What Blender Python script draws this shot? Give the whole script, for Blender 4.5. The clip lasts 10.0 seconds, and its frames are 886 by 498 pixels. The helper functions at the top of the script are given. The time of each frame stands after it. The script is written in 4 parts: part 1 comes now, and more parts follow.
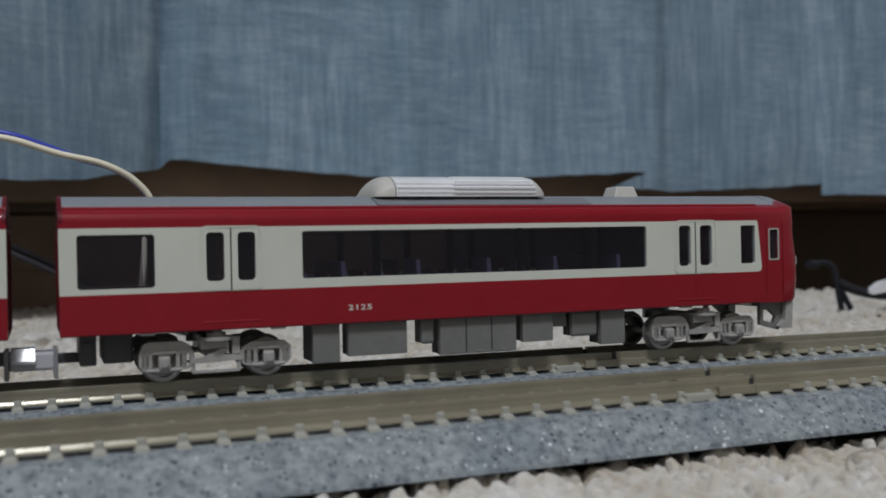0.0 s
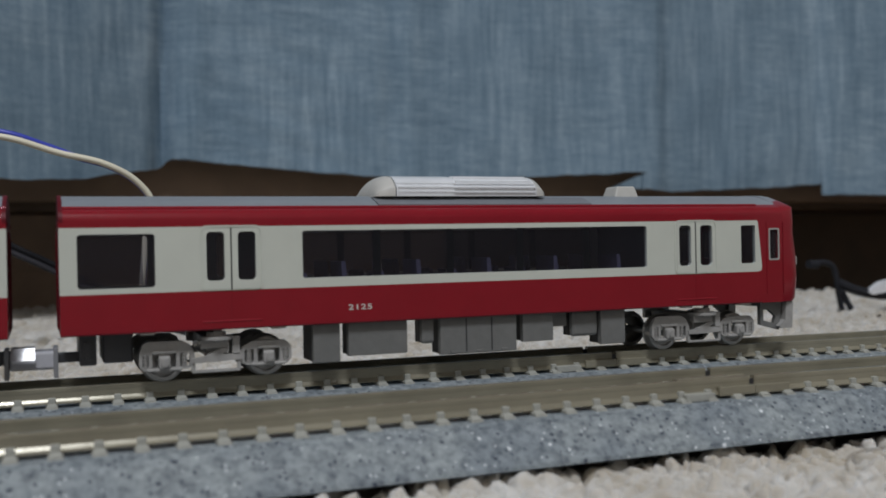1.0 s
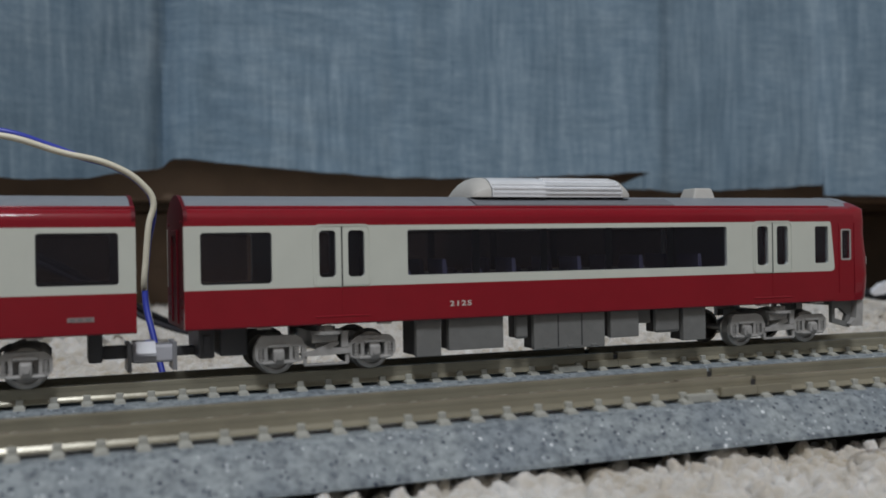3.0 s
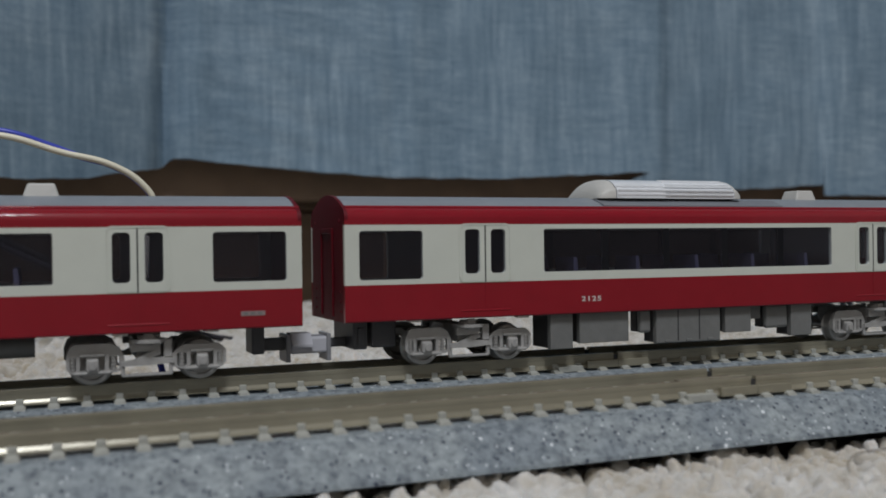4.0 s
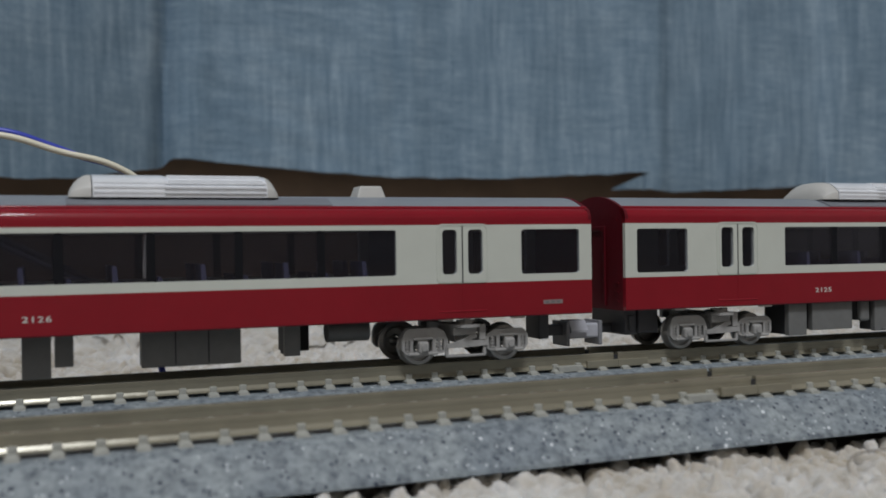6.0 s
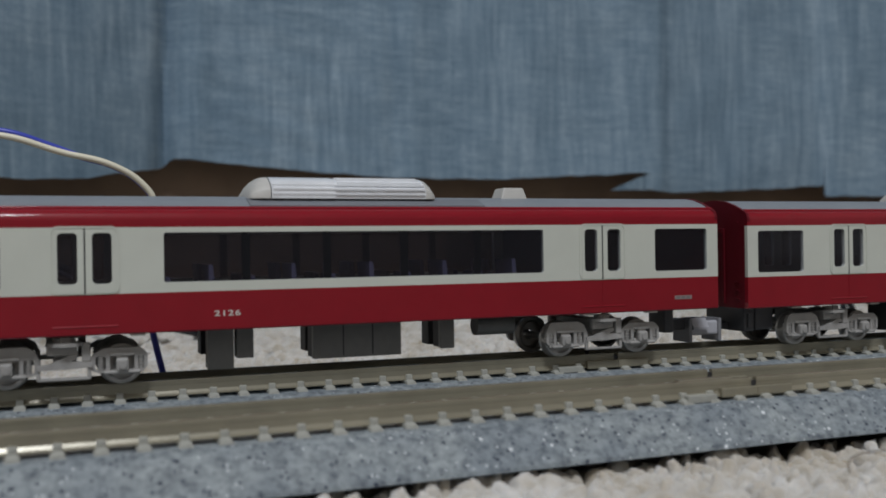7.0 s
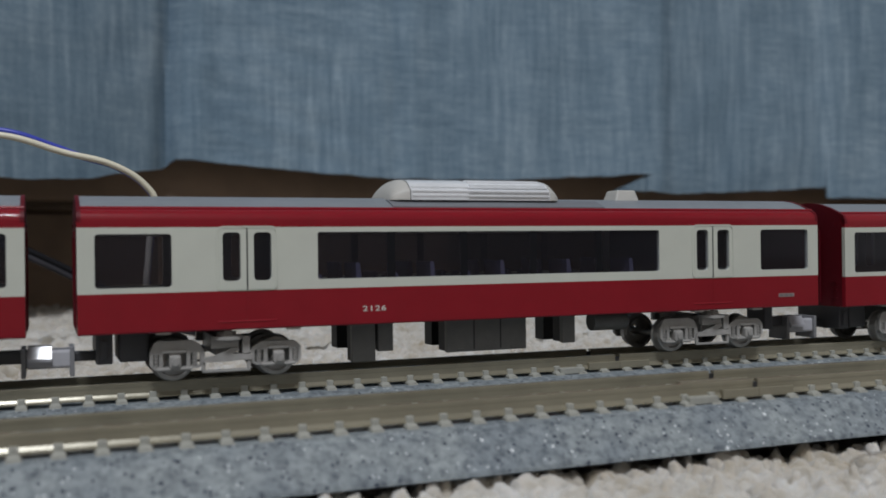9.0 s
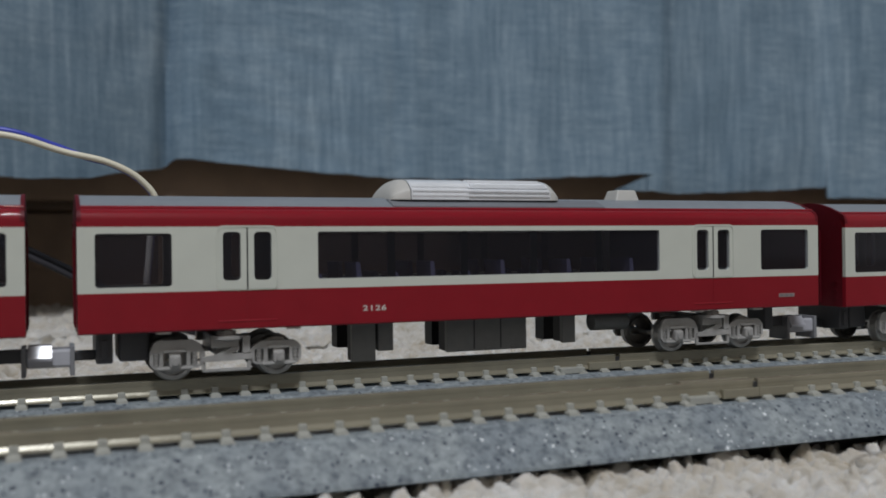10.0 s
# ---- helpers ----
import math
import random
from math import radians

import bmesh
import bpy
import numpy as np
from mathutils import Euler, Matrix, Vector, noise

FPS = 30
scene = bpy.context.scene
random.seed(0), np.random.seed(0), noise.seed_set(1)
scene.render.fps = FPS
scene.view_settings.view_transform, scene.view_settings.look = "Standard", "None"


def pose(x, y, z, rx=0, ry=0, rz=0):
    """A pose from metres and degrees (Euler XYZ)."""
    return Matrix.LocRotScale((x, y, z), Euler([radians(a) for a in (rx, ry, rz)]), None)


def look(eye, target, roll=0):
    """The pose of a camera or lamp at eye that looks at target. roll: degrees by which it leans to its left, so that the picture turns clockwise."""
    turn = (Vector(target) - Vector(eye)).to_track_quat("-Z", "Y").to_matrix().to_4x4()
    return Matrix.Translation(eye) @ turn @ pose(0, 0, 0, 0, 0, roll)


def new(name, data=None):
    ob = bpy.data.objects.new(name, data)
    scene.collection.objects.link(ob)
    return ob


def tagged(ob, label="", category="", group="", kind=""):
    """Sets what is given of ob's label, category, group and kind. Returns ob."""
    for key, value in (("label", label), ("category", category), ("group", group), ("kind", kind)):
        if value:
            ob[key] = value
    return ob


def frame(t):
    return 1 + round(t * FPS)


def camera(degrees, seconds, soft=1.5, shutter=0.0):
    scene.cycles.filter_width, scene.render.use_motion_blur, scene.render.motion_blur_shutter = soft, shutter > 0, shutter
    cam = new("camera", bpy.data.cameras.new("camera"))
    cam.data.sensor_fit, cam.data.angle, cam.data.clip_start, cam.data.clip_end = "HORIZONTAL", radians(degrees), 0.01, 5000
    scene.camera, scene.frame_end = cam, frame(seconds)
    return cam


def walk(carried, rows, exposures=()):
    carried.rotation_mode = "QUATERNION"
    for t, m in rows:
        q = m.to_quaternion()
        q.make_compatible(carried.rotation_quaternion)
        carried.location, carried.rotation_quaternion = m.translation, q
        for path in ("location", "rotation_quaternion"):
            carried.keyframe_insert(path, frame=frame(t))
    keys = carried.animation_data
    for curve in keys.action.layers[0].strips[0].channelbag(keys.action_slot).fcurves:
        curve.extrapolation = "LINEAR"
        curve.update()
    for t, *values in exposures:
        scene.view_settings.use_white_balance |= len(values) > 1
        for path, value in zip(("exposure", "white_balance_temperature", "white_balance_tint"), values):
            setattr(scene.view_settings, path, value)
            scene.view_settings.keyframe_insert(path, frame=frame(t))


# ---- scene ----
# Everything is a real-size desk-scale model: lengths below in millimetres are turned to metres by MM.
MM = 0.001


# ---- camera ----
EYE = (0.0, -141.2 * MM, 17.2 * MM)
CAM_YAW, CAM_PITCH, CAM_ROLL = 22.007, 0.131, -1.025
cam = camera(48.0, 10.0, 1.75)
cam.data.dof.use_dof, cam.data.dof.focus_distance, cam.data.dof.aperture_fstop = True, 0.162, 37.0


def view(dyaw, dpitch, droll):
    """Camera pose: a slow settling of the tripod, in degrees, on top of the resting direction."""
    a, b = radians(CAM_YAW - dyaw), radians(CAM_PITCH - dpitch)
    way = Vector((math.sin(a) * math.cos(b), math.cos(a) * math.cos(b), -math.sin(b)))
    return look(EYE, Vector(EYE) + way, CAM_ROLL + droll)


walk(cam, [
    (0.0, view(0.0, 0.0, 0.0)),
    (1.0, view(0.012, -0.015, 0.045)),
    (2.0, view(0.066, -0.013, 0.085)),
    (2.5, view(0.092, -0.010, 0.140)),
    (4.0, view(0.122, -0.014, 0.165)),
    (5.5, view(0.128, -0.025, 0.185)),
    (7.0, view(0.138, 0.011, 0.215)),
    (7.5, view(0.163, 0.032, 0.255)),
    (8.5, view(0.205, 0.066, 0.305)),
    (9.0, view(0.226, 0.062, 0.335)),
    (10.0, view(0.246, 0.045, 0.390)),
])

# ---- light ----
world = bpy.data.worlds.new("room_air")
world.use_nodes = True
scene.world = world
world.node_tree.nodes["Background"].inputs[0].default_value = (0.75, 0.85, 1.0, 1)
world.node_tree.nodes["Background"].inputs[1].default_value = 0.02
scene.view_settings.exposure = 0.0


def area_lamp(name, size, power, colour, m):
    data = bpy.data.lights.new(name, "AREA")
    data.shape, data.size, data.energy, data.color = "DISK", size, power, colour
    ob = new(name, data)
    ob.matrix_world = m
    return ob


area_lamp("ceiling_lamp_light", 0.6, 51.5, (0.92, 0.965, 1.04), look((-0.32, -1.38, 2.26), (-0.32, -1.38, 0)))


# ---- materials ----
def material(name, colour, rough=0.5, metal=0.0, vary=0.15, scale=400.0, bump=0.0, bump_scale=None, coat=0.0, fine=0.0, second=None, spec=0.5):
    """Principled surface with two scales of colour variation and fine relief. second: a colour mixed in by the coarse noise."""
    m = bpy.data.materials.new(name)
    m.use_nodes = True
    nt = m.node_tree
    b = nt.nodes["Principled BSDF"]
    b.inputs["Roughness"].default_value, b.inputs["Metallic"].default_value = rough, metal
    b.inputs["Coat Weight"].default_value = coat
    b.inputs["Coat Roughness"].default_value = 0.06
    b.inputs["Specular IOR Level"].default_value = spec
    tc = nt.nodes.new("ShaderNodeTexCoord")
    n1, n2 = nt.nodes.new("ShaderNodeTexNoise"), nt.nodes.new("ShaderNodeTexNoise")
    n1.inputs["Scale"].default_value, n2.inputs["Scale"].default_value = scale * 0.15, scale
    n1.inputs["Detail"].default_value, n2.inputs["Detail"].default_value = 3, 4
    for n in (n1, n2):
        nt.links.new(tc.outputs["Object"], n.inputs["Vector"])
    mixn = nt.nodes.new("ShaderNodeMix")
    mixn.data_type = "FLOAT"
    mixn.inputs[0].default_value = 0.5
    nt.links.new(n1.outputs["Fac"], mixn.inputs[2])
    nt.links.new(n2.outputs["Fac"], mixn.inputs[3])
    ramp = nt.nodes.new("ShaderNodeValToRGB")
    dark = [c * (1 - vary) for c in colour] if second is None else second
    lite = [min(1, c * (1 + vary)) for c in colour]
    ramp.color_ramp.elements[0].position, ramp.color_ramp.elements[1].position = 0.35, 0.65
    ramp.color_ramp.elements[0].color, ramp.color_ramp.elements[1].color = (*dark, 1), (*lite, 1)
    nt.links.new(mixn.outputs[0], ramp.inputs[0])
    nt.links.new(ramp.outputs[0], b.inputs["Base Color"])
    if bump:
        n3 = nt.nodes.new("ShaderNodeTexNoise")
        n3.inputs["Scale"].default_value = bump_scale or scale * 2
        n3.inputs["Detail"].default_value = 3
        nt.links.new(tc.outputs["Object"], n3.inputs["Vector"])
        bn = nt.nodes.new("ShaderNodeBump")
        bn.inputs["Strength"].default_value, bn.inputs["Distance"].default_value = bump, 0.0004
        nt.links.new(n3.outputs["Fac"], bn.inputs["Height"])
        nt.links.new(bn.outputs[0], b.inputs["Normal"])
    return m


RED = material("red_paint", (0.226, 0.0098, 0.0185), 0.32, vary=0.06, spec=0.08, coat=0.6, scale=300, bump=0.04, bump_scale=900)
# the car red darkened for the shade between two coupled cars
RED_SHADED = material("red_shaded_end", (0.105, 0.0042, 0.010), 0.5, vary=0.08, spec=0.2, scale=400, bump=0.06)
CREAM = material("cream_paint", (0.555, 0.573, 0.51), 0.34, vary=0.03, scale=300, bump=0.04, bump_scale=900)
ROOF = material("roof_grey_plastic", (0.22, 0.24, 0.265), 0.45, vary=0.06, scale=500, bump=0.05)
ROOF_DARK = material("roof_mat_dark_grey", (0.175, 0.185, 0.205), 0.5, vary=0.06, scale=500, bump=0.05)
UNIT = material("silver_grey_plastic", (0.80, 0.82, 0.85), 0.16, metal=0.2, vary=0.06, scale=700, bump=0.08)
UNIT_CAP = material("warm_white_plastic", (0.50, 0.49, 0.46), 0.5, vary=0.05, scale=500, bump=0.05)
UNDER = material("underframe_grey_plastic", (0.155, 0.155, 0.148), 0.45, vary=0.10, scale=700, bump=0.1)
CHASSIS = material("chassis_dark_plastic", (0.025, 0.025, 0.027), 0.55, vary=0.15, scale=500)
BOGIE = material("bogie_grey_plastic", (0.325, 0.315, 0.30), 0.32, vary=0.14, scale=900, bump=0.12)
WHEEL = material("wheel_blackened_metal", (0.40, 0.39, 0.37), 0.32, metal=0.45, vary=0.12, scale=700)
COUPLER = material("coupler_pale_plastic", (0.46, 0.46, 0.49), 0.13, vary=0.06, scale=500)
COUPLER_DARK = material("coupler_dark_plastic", (0.07, 0.07, 0.075), 0.45, vary=0.1, scale=500)
COUPLER_ARM = material("coupler_arm_grey_plastic", (0.23, 0.23, 0.24), 0.4, vary=0.08, scale=500)
SEAT = material("seat_blue_plastic", (0.095, 0.094, 0.155), 0.55, vary=0.1, scale=500)
INSIDE = material("interior_dark_plastic", (0.085, 0.087, 0.105), 0.6, vary=0.1, scale=500)
PILLAR = material("window_pillar_black", (0.010, 0.010, 0.012), 0.8, vary=0.1, scale=500, spec=0.1)
SILVER = material("window_frame_silver", (0.50, 0.50, 0.48), 0.35, metal=0.5, vary=0.05, scale=500)
PRINT = material("white_print", (0.62, 0.60, 0.55), 0.5, vary=0.05, scale=900)
PLATE = material("plate_grey", (0.26, 0.20, 0.195), 0.5, vary=0.05, scale=900)
THREAD = material("thread_brown", (0.16, 0.13, 0.10), 0.8, vary=0.1, scale=900)
BLACK_LINE = material("dark_seam", (0.03, 0.03, 0.03), 0.6, vary=0.1, scale=900)
RAIL = material("rail_nickel_brown", (0.262, 0.24, 0.178), 0.24, metal=0.25, vary=0.14, scale=220, bump=0.05)
SLEEPER = material("sleeper_grey_plastic", (0.335, 0.335, 0.30), 0.55, vary=0.12, scale=800, bump=0.2)
CARPET = material("carpet_beige", (0.50, 0.46, 0.40), 0.95, vary=0.12, scale=300, bump=0.8, bump_scale=1500, spec=0.15)
WOOD = material("brown_wood", (0.060, 0.036, 0.018), 0.6, vary=0.25, scale=60, bump=0.1)
# paler copy of the cabinet wood for lit boards; the shaded recess keeps the dark one
WOOD_LIT = material("brown_wood_lit", (0.19, 0.128, 0.085), 0.6, vary=0.2, scale=60, bump=0.1)
FLOOR_DARK = material("floor_dark", (0.16, 0.10, 0.06), 0.5, vary=0.2, scale=40, bump=0.05)
WALLPAPER = material("wallpaper", (0.60, 0.58, 0.54), 0.9, vary=0.04, scale=60)
# for the unseen south wall: toned to set reflections and bounce on the train
WALL_SHADE = material("wallpaper_dimmed", (0.36, 0.335, 0.30), 0.9, vary=0.06, scale=60)
WIRE_CREAM = material("wire_cream", (0.72, 0.68, 0.54), 0.45, vary=0.05, scale=300)
WIRE_BLUE = material("wire_blue", (0.035, 0.055, 0.40), 0.4, vary=0.08, scale=300)
CABLE = material("cable_black", (0.022, 0.023, 0.028), 0.55, vary=0.12, scale=300, spec=0.12)
CABLE_DARK = material("cable_dark", (0.008, 0.008, 0.010), 0.65, vary=0.12, scale=300, spec=0.12)
CABLE_GREY = material("cable_grey", (0.035, 0.034, 0.04), 0.75, vary=0.1, scale=300, spec=0.15)
WHITE_PLASTIC = material("white_plastic", (0.7, 0.7, 0.72), 0.4, vary=0.05, scale=300)


def glass_material():
    m = bpy.data.materials.new("tinted_window")
    m.use_nodes = True
    nt = m.node_tree
    nt.nodes.remove(nt.nodes["Principled BSDF"])
    t, g, mx, fr = (nt.nodes.new("ShaderNode" + k) for k in ("BsdfTransparent", "BsdfGlossy", "MixShader", "Fresnel"))
    t.inputs[0].default_value = (0.66, 0.66, 0.70, 1)
    g.inputs["Roughness"].default_value = 0.04
    g.inputs[0].default_value = (0.9, 0.9, 0.95, 1)
    fr.inputs[0].default_value = 1.28
    nt.links.new(fr.outputs[0], mx.inputs[0])
    nt.links.new(t.outputs[0], mx.inputs[1])
    nt.links.new(g.outputs[0], mx.inputs[2])
    # faint pale film mixed in to stand for haze and reflections in the panes
    haze, veiled = nt.nodes.new("ShaderNodeBsdfDiffuse"), nt.nodes.new("ShaderNodeMixShader")
    haze.inputs[0].default_value = (0.50, 0.49, 0.58, 1)
    veiled.inputs[0].default_value = 0.012
    nt.links.new(mx.outputs[0], veiled.inputs[1])
    nt.links.new(haze.outputs[0], veiled.inputs[2])
    nt.links.new(veiled.outputs[0], nt.nodes["Material Output"].inputs[0])
    return m


GLASS = glass_material()


def ballast_material():
    """Grey moulded plastic ballast, mottled, with dark grains and glittering pale ones."""
    m = bpy.data.materials.new("ballast_grey_plastic")
    m.use_nodes = True
    nt = m.node_tree
    b = nt.nodes["Principled BSDF"]
    b.inputs["Roughness"].default_value = 0.62
    b.inputs["Specular IOR Level"].default_value = 0.15
    tc = nt.nodes.new("ShaderNodeTexCoord")
    warp = nt.nodes.new("ShaderNodeTexNoise")
    warp.inputs["Scale"].default_value, warp.inputs["Detail"].default_value = 1400, 2
    nt.links.new(tc.outputs["Object"], warp.inputs["Vector"])
    bend = nt.nodes.new("ShaderNodeVectorMath")
    bend.operation = "MULTIPLY_ADD"
    bend.inputs[1].default_value = (0.0004, 0.0004, 0.0004)
    nt.links.new(warp.outputs["Color"], bend.inputs[0])
    nt.links.new(tc.outputs["Object"], bend.inputs[2])

    def grain(scale, detail, stops):
        n, r = nt.nodes.new("ShaderNodeTexNoise"), nt.nodes.new("ShaderNodeValToRGB")
        n.inputs["Scale"].default_value, n.inputs["Detail"].default_value, n.inputs["Roughness"].default_value = scale, detail, 0.6
        nt.links.new(bend.outputs[0], n.inputs["Vector"])
        e = r.color_ramp.elements
        e[0].position, e[0].color = stops[0][0], (*stops[0][1], 1)
        e[1].position, e[1].color = stops[-1][0], (*stops[-1][1], 1)
        for p, c in stops[1:-1]:
            e.new(p).color = (*c, 1)
        nt.links.new(n.outputs["Fac"], r.inputs[0])
        return n, r.outputs[0]

    main, base = grain(900, 4, ((0.26, (0.090, 0.102, 0.122)), (0.40, (0.185, 0.207, 0.220)), (0.50, (0.240, 0.268, 0.279)), (0.66, (0.32, 0.352, 0.362))))
    broad, tone = grain(120, 2, ((0.35, (0.78, 0.80, 0.84)), (0.65, (1.0, 1.0, 1.0))))
    mul = nt.nodes.new("ShaderNodeMix")
    mul.data_type, mul.blend_type = "RGBA", "MULTIPLY"
    mul.inputs[0].default_value = 1
    nt.links.new(base, mul.inputs[6])
    nt.links.new(tone, mul.inputs[7])
    last = mul.outputs[2]
    for scale, share, reach, colour in ((1700, 0.15, 0.26, (0.075, 0.085, 0.108, 1)), (1900, 0.09, 0.22, (0.52, 0.55, 0.57, 1)), (1150, 0.13, 0.20, (0.042, 0.050, 0.070, 1)), (1000, 0.035, 0.15, (0.74, 0.77, 0.79, 1))):
        v, sep = nt.nodes.new("ShaderNodeTexVoronoi"), nt.nodes.new("ShaderNodeSeparateColor")
        v.inputs["Scale"].default_value = scale
        nt.links.new(bend.outputs[0], v.inputs["Vector"])
        nt.links.new(v.outputs["Color"], sep.inputs[0])
        some, near, both, mx = (nt.nodes.new("ShaderNode" + k) for k in ("Math", "MapRange", "Math", "Mix"))
        some.operation, some.inputs[1].default_value = "LESS_THAN", share
        nt.links.new(sep.outputs[0], some.inputs[0])
        near.inputs["From Min"].default_value, near.inputs["From Max"].default_value = reach, reach + 0.15
        near.inputs["To Min"].default_value, near.inputs["To Max"].default_value = 1, 0
        nt.links.new(v.outputs["Distance"], near.inputs["Value"])
        both.operation = "MULTIPLY"
        nt.links.new(some.outputs[0], both.inputs[0])
        nt.links.new(near.outputs[0], both.inputs[1])
        mx.data_type = "RGBA"
        nt.links.new(both.outputs[0], mx.inputs[0])
        nt.links.new(last, mx.inputs[6])
        mx.inputs[7].default_value = colour
        last = mx.outputs[2]
    nt.links.new(last, b.inputs["Base Color"])
    bn = nt.nodes.new("ShaderNodeBump")
    bn.inputs["Strength"].default_value, bn.inputs["Distance"].default_value = 0.4, 0.0003
    nt.links.new(main.outputs["Fac"], bn.inputs["Height"])
    nt.links.new(bn.outputs[0], b.inputs["Normal"])
    return m


BALLAST = ballast_material()


def cloth_material():
    """Heathered blue-grey woven cloth: streaky slub threads along and across."""
    m = bpy.data.materials.new("heathered_blue_cloth")
    m.use_nodes = True
    nt = m.node_tree
    b = nt.nodes["Principled BSDF"]
    b.inputs["Roughness"].default_value = 0.9
    b.inputs["Specular IOR Level"].default_value = 0.15
    tc = nt.nodes.new("ShaderNodeTexCoord")

    def threads(sx, sz, detail, seed):
        """Noise stretched along or across the weave."""
        mp, n = nt.nodes.new("ShaderNodeMapping"), nt.nodes.new("ShaderNodeTexNoise")
        mp.inputs["Location"].default_value = (seed, seed * 1.7, seed * 0.6)
        mp.inputs["Scale"].default_value = (sx, 30, sz)
        n.inputs["Scale"].default_value, n.inputs["Detail"].default_value, n.inputs["Roughness"].default_value = 1.0, detail, 0.55
        n.inputs["Distortion"].default_value = 0.5
        nt.links.new(tc.outputs["Object"], mp.inputs[0])
        nt.links.new(mp.outputs[0], n.inputs["Vector"])
        return n.outputs["Fac"]

    def math_node(kind, a, c, d=None):
        m = nt.nodes.new("ShaderNodeMath")
        m.operation = kind
        for k, q in enumerate((a, c) if d is None else (a, c, d)):
            if isinstance(q, float):
                m.inputs[k].default_value = q
            else:
                nt.links.new(q, m.inputs[k])
        return m.outputs[0]

    upright = math_node("ADD", math_node("MULTIPLY", threads(330, 26, 2.0, 0.0), 0.6), math_node("MULTIPLY", threads(110, 14, 2.0, 3.1), 0.4))
    level = math_node("ADD", math_node("MULTIPLY", threads(75, 420, 2.0, 7.7), 0.6), math_node("MULTIPLY", threads(28, 150, 2.0, 1.9), 0.4))
    # where warp or weft slubs show through more
    favour = nt.nodes.new("ShaderNodeMapRange")
    favour.inputs["From Min"].default_value, favour.inputs["From Max"].default_value = 0.38, 0.62
    favour.inputs["To Min"].default_value, favour.inputs["To Max"].default_value = 0.18, 0.62
    nt.links.new(threads(16, 9, 1.0, 5.3), favour.inputs["Value"])
    blend = nt.nodes.new("ShaderNodeMix")
    blend.data_type = "FLOAT"
    nt.links.new(favour.outputs[0], blend.inputs[0])
    nt.links.new(upright, blend.inputs[2])
    nt.links.new(level, blend.inputs[3])
    patch = math_node("ADD", math_node("MULTIPLY", threads(24, 17, 3.0, 2.2), 0.6), math_node("MULTIPLY", threads(620, 480, 2.0, 8.8), 0.4))
    total = math_node("ADD", math_node("MULTIPLY", blend.outputs[0], 0.68), math_node("MULTIPLY", patch, 0.32))
    ramp = nt.nodes.new("ShaderNodeValToRGB")
    r = ramp.color_ramp
    r.elements[0].position, r.elements[0].color = 0.33, (0.098, 0.155, 0.215, 1)
    r.elements[1].position, r.elements[1].color = 0.70, (0.36, 0.455, 0.535, 1)
    mid = r.elements.new(0.49)
    mid.color = (0.178, 0.256, 0.327, 1)
    nt.links.new(total, ramp.inputs[0])
    nt.links.new(ramp.outputs[0], b.inputs["Base Color"])
    bn = nt.nodes.new("ShaderNodeBump")
    bn.inputs["Strength"].default_value, bn.inputs["Distance"].default_value = 0.7, 0.0006
    nt.links.new(total, bn.inputs["Height"])
    nt.links.new(bn.outputs[0], b.inputs["Normal"])
    return m


CLOTH = cloth_material()


# ---- building helpers ----
def part(name, bm, mat, parent=None, label="", smooth=False):
    """Link a bmesh, given in millimetres, as one mesh object under a thing or a part."""
    bmesh.ops.recalc_face_normals(bm, faces=bm.faces)
    bmesh.ops.scale(bm, vec=(MM, MM, MM), verts=bm.verts)
    me = bpy.data.meshes.new(name)
    bm.to_mesh(me)
    bm.free()
    for m in mat if isinstance(mat, (list, tuple)) else [mat]:
        me.materials.append(m)
    if smooth:
        for p in me.polygons:
            p.use_smooth = True
        me.set_sharp_from_angle(angle=radians(38))
    ob = new(name, me)
    ob.parent = parent
    if label:
        tagged(ob, label)
    return ob


def box(bm, x0, x1, y0, y1, z0, z1, bevel=0.0):
    vs = [bm.verts.new((x, y, z)) for x in (x0, x1) for y in (y0, y1) for z in (z0, z1)]
    fs = [bm.faces.new([vs[i] for i in f]) for f in ((0, 1, 3, 2), (4, 6, 7, 5), (0, 4, 5, 1), (2, 3, 7, 6), (0, 2, 6, 4), (1, 5, 7, 3))]
    if bevel:
        es = list({e for f in fs for e in f.edges})
        bmesh.ops.bevel(bm, geom=es, offset=bevel, segments=2, affect="EDGES", profile=0.5)


def cyl(bm, p0, p1, r, n=16, r1=None):
    """A solid rod or cone from p0 to p1."""
    p0, p1 = Vector(p0), Vector(p1)
    q = (p1 - p0).to_track_quat("Z", "Y")
    a, b = [], []
    for i in range(n):
        c = Vector((math.cos(2 * math.pi * i / n), math.sin(2 * math.pi * i / n), 0))
        a.append(bm.verts.new(p0 + q @ (c * r)))
        b.append(bm.verts.new(p1 + q @ (c * (r if r1 is None else r1))))
    for i in range(n):
        bm.faces.new((a[i], a[(i + 1) % n], b[(i + 1) % n], b[i]))
    bm.faces.new(a[::-1])
    bm.faces.new(b)


def extrude_yz(bm, outline, x0, x1):
    """A solid with the (y, z) outline from x0 to x1."""
    a = [bm.verts.new((x0, y, z)) for y, z in outline]
    b = [bm.verts.new((x1, y, z)) for y, z in outline]
    n = len(a)
    for i in range(n):
        bm.faces.new((a[i], a[(i + 1) % n], b[(i + 1) % n], b[i]))
    bm.faces.new(a[::-1])
    bm.faces.new(b)


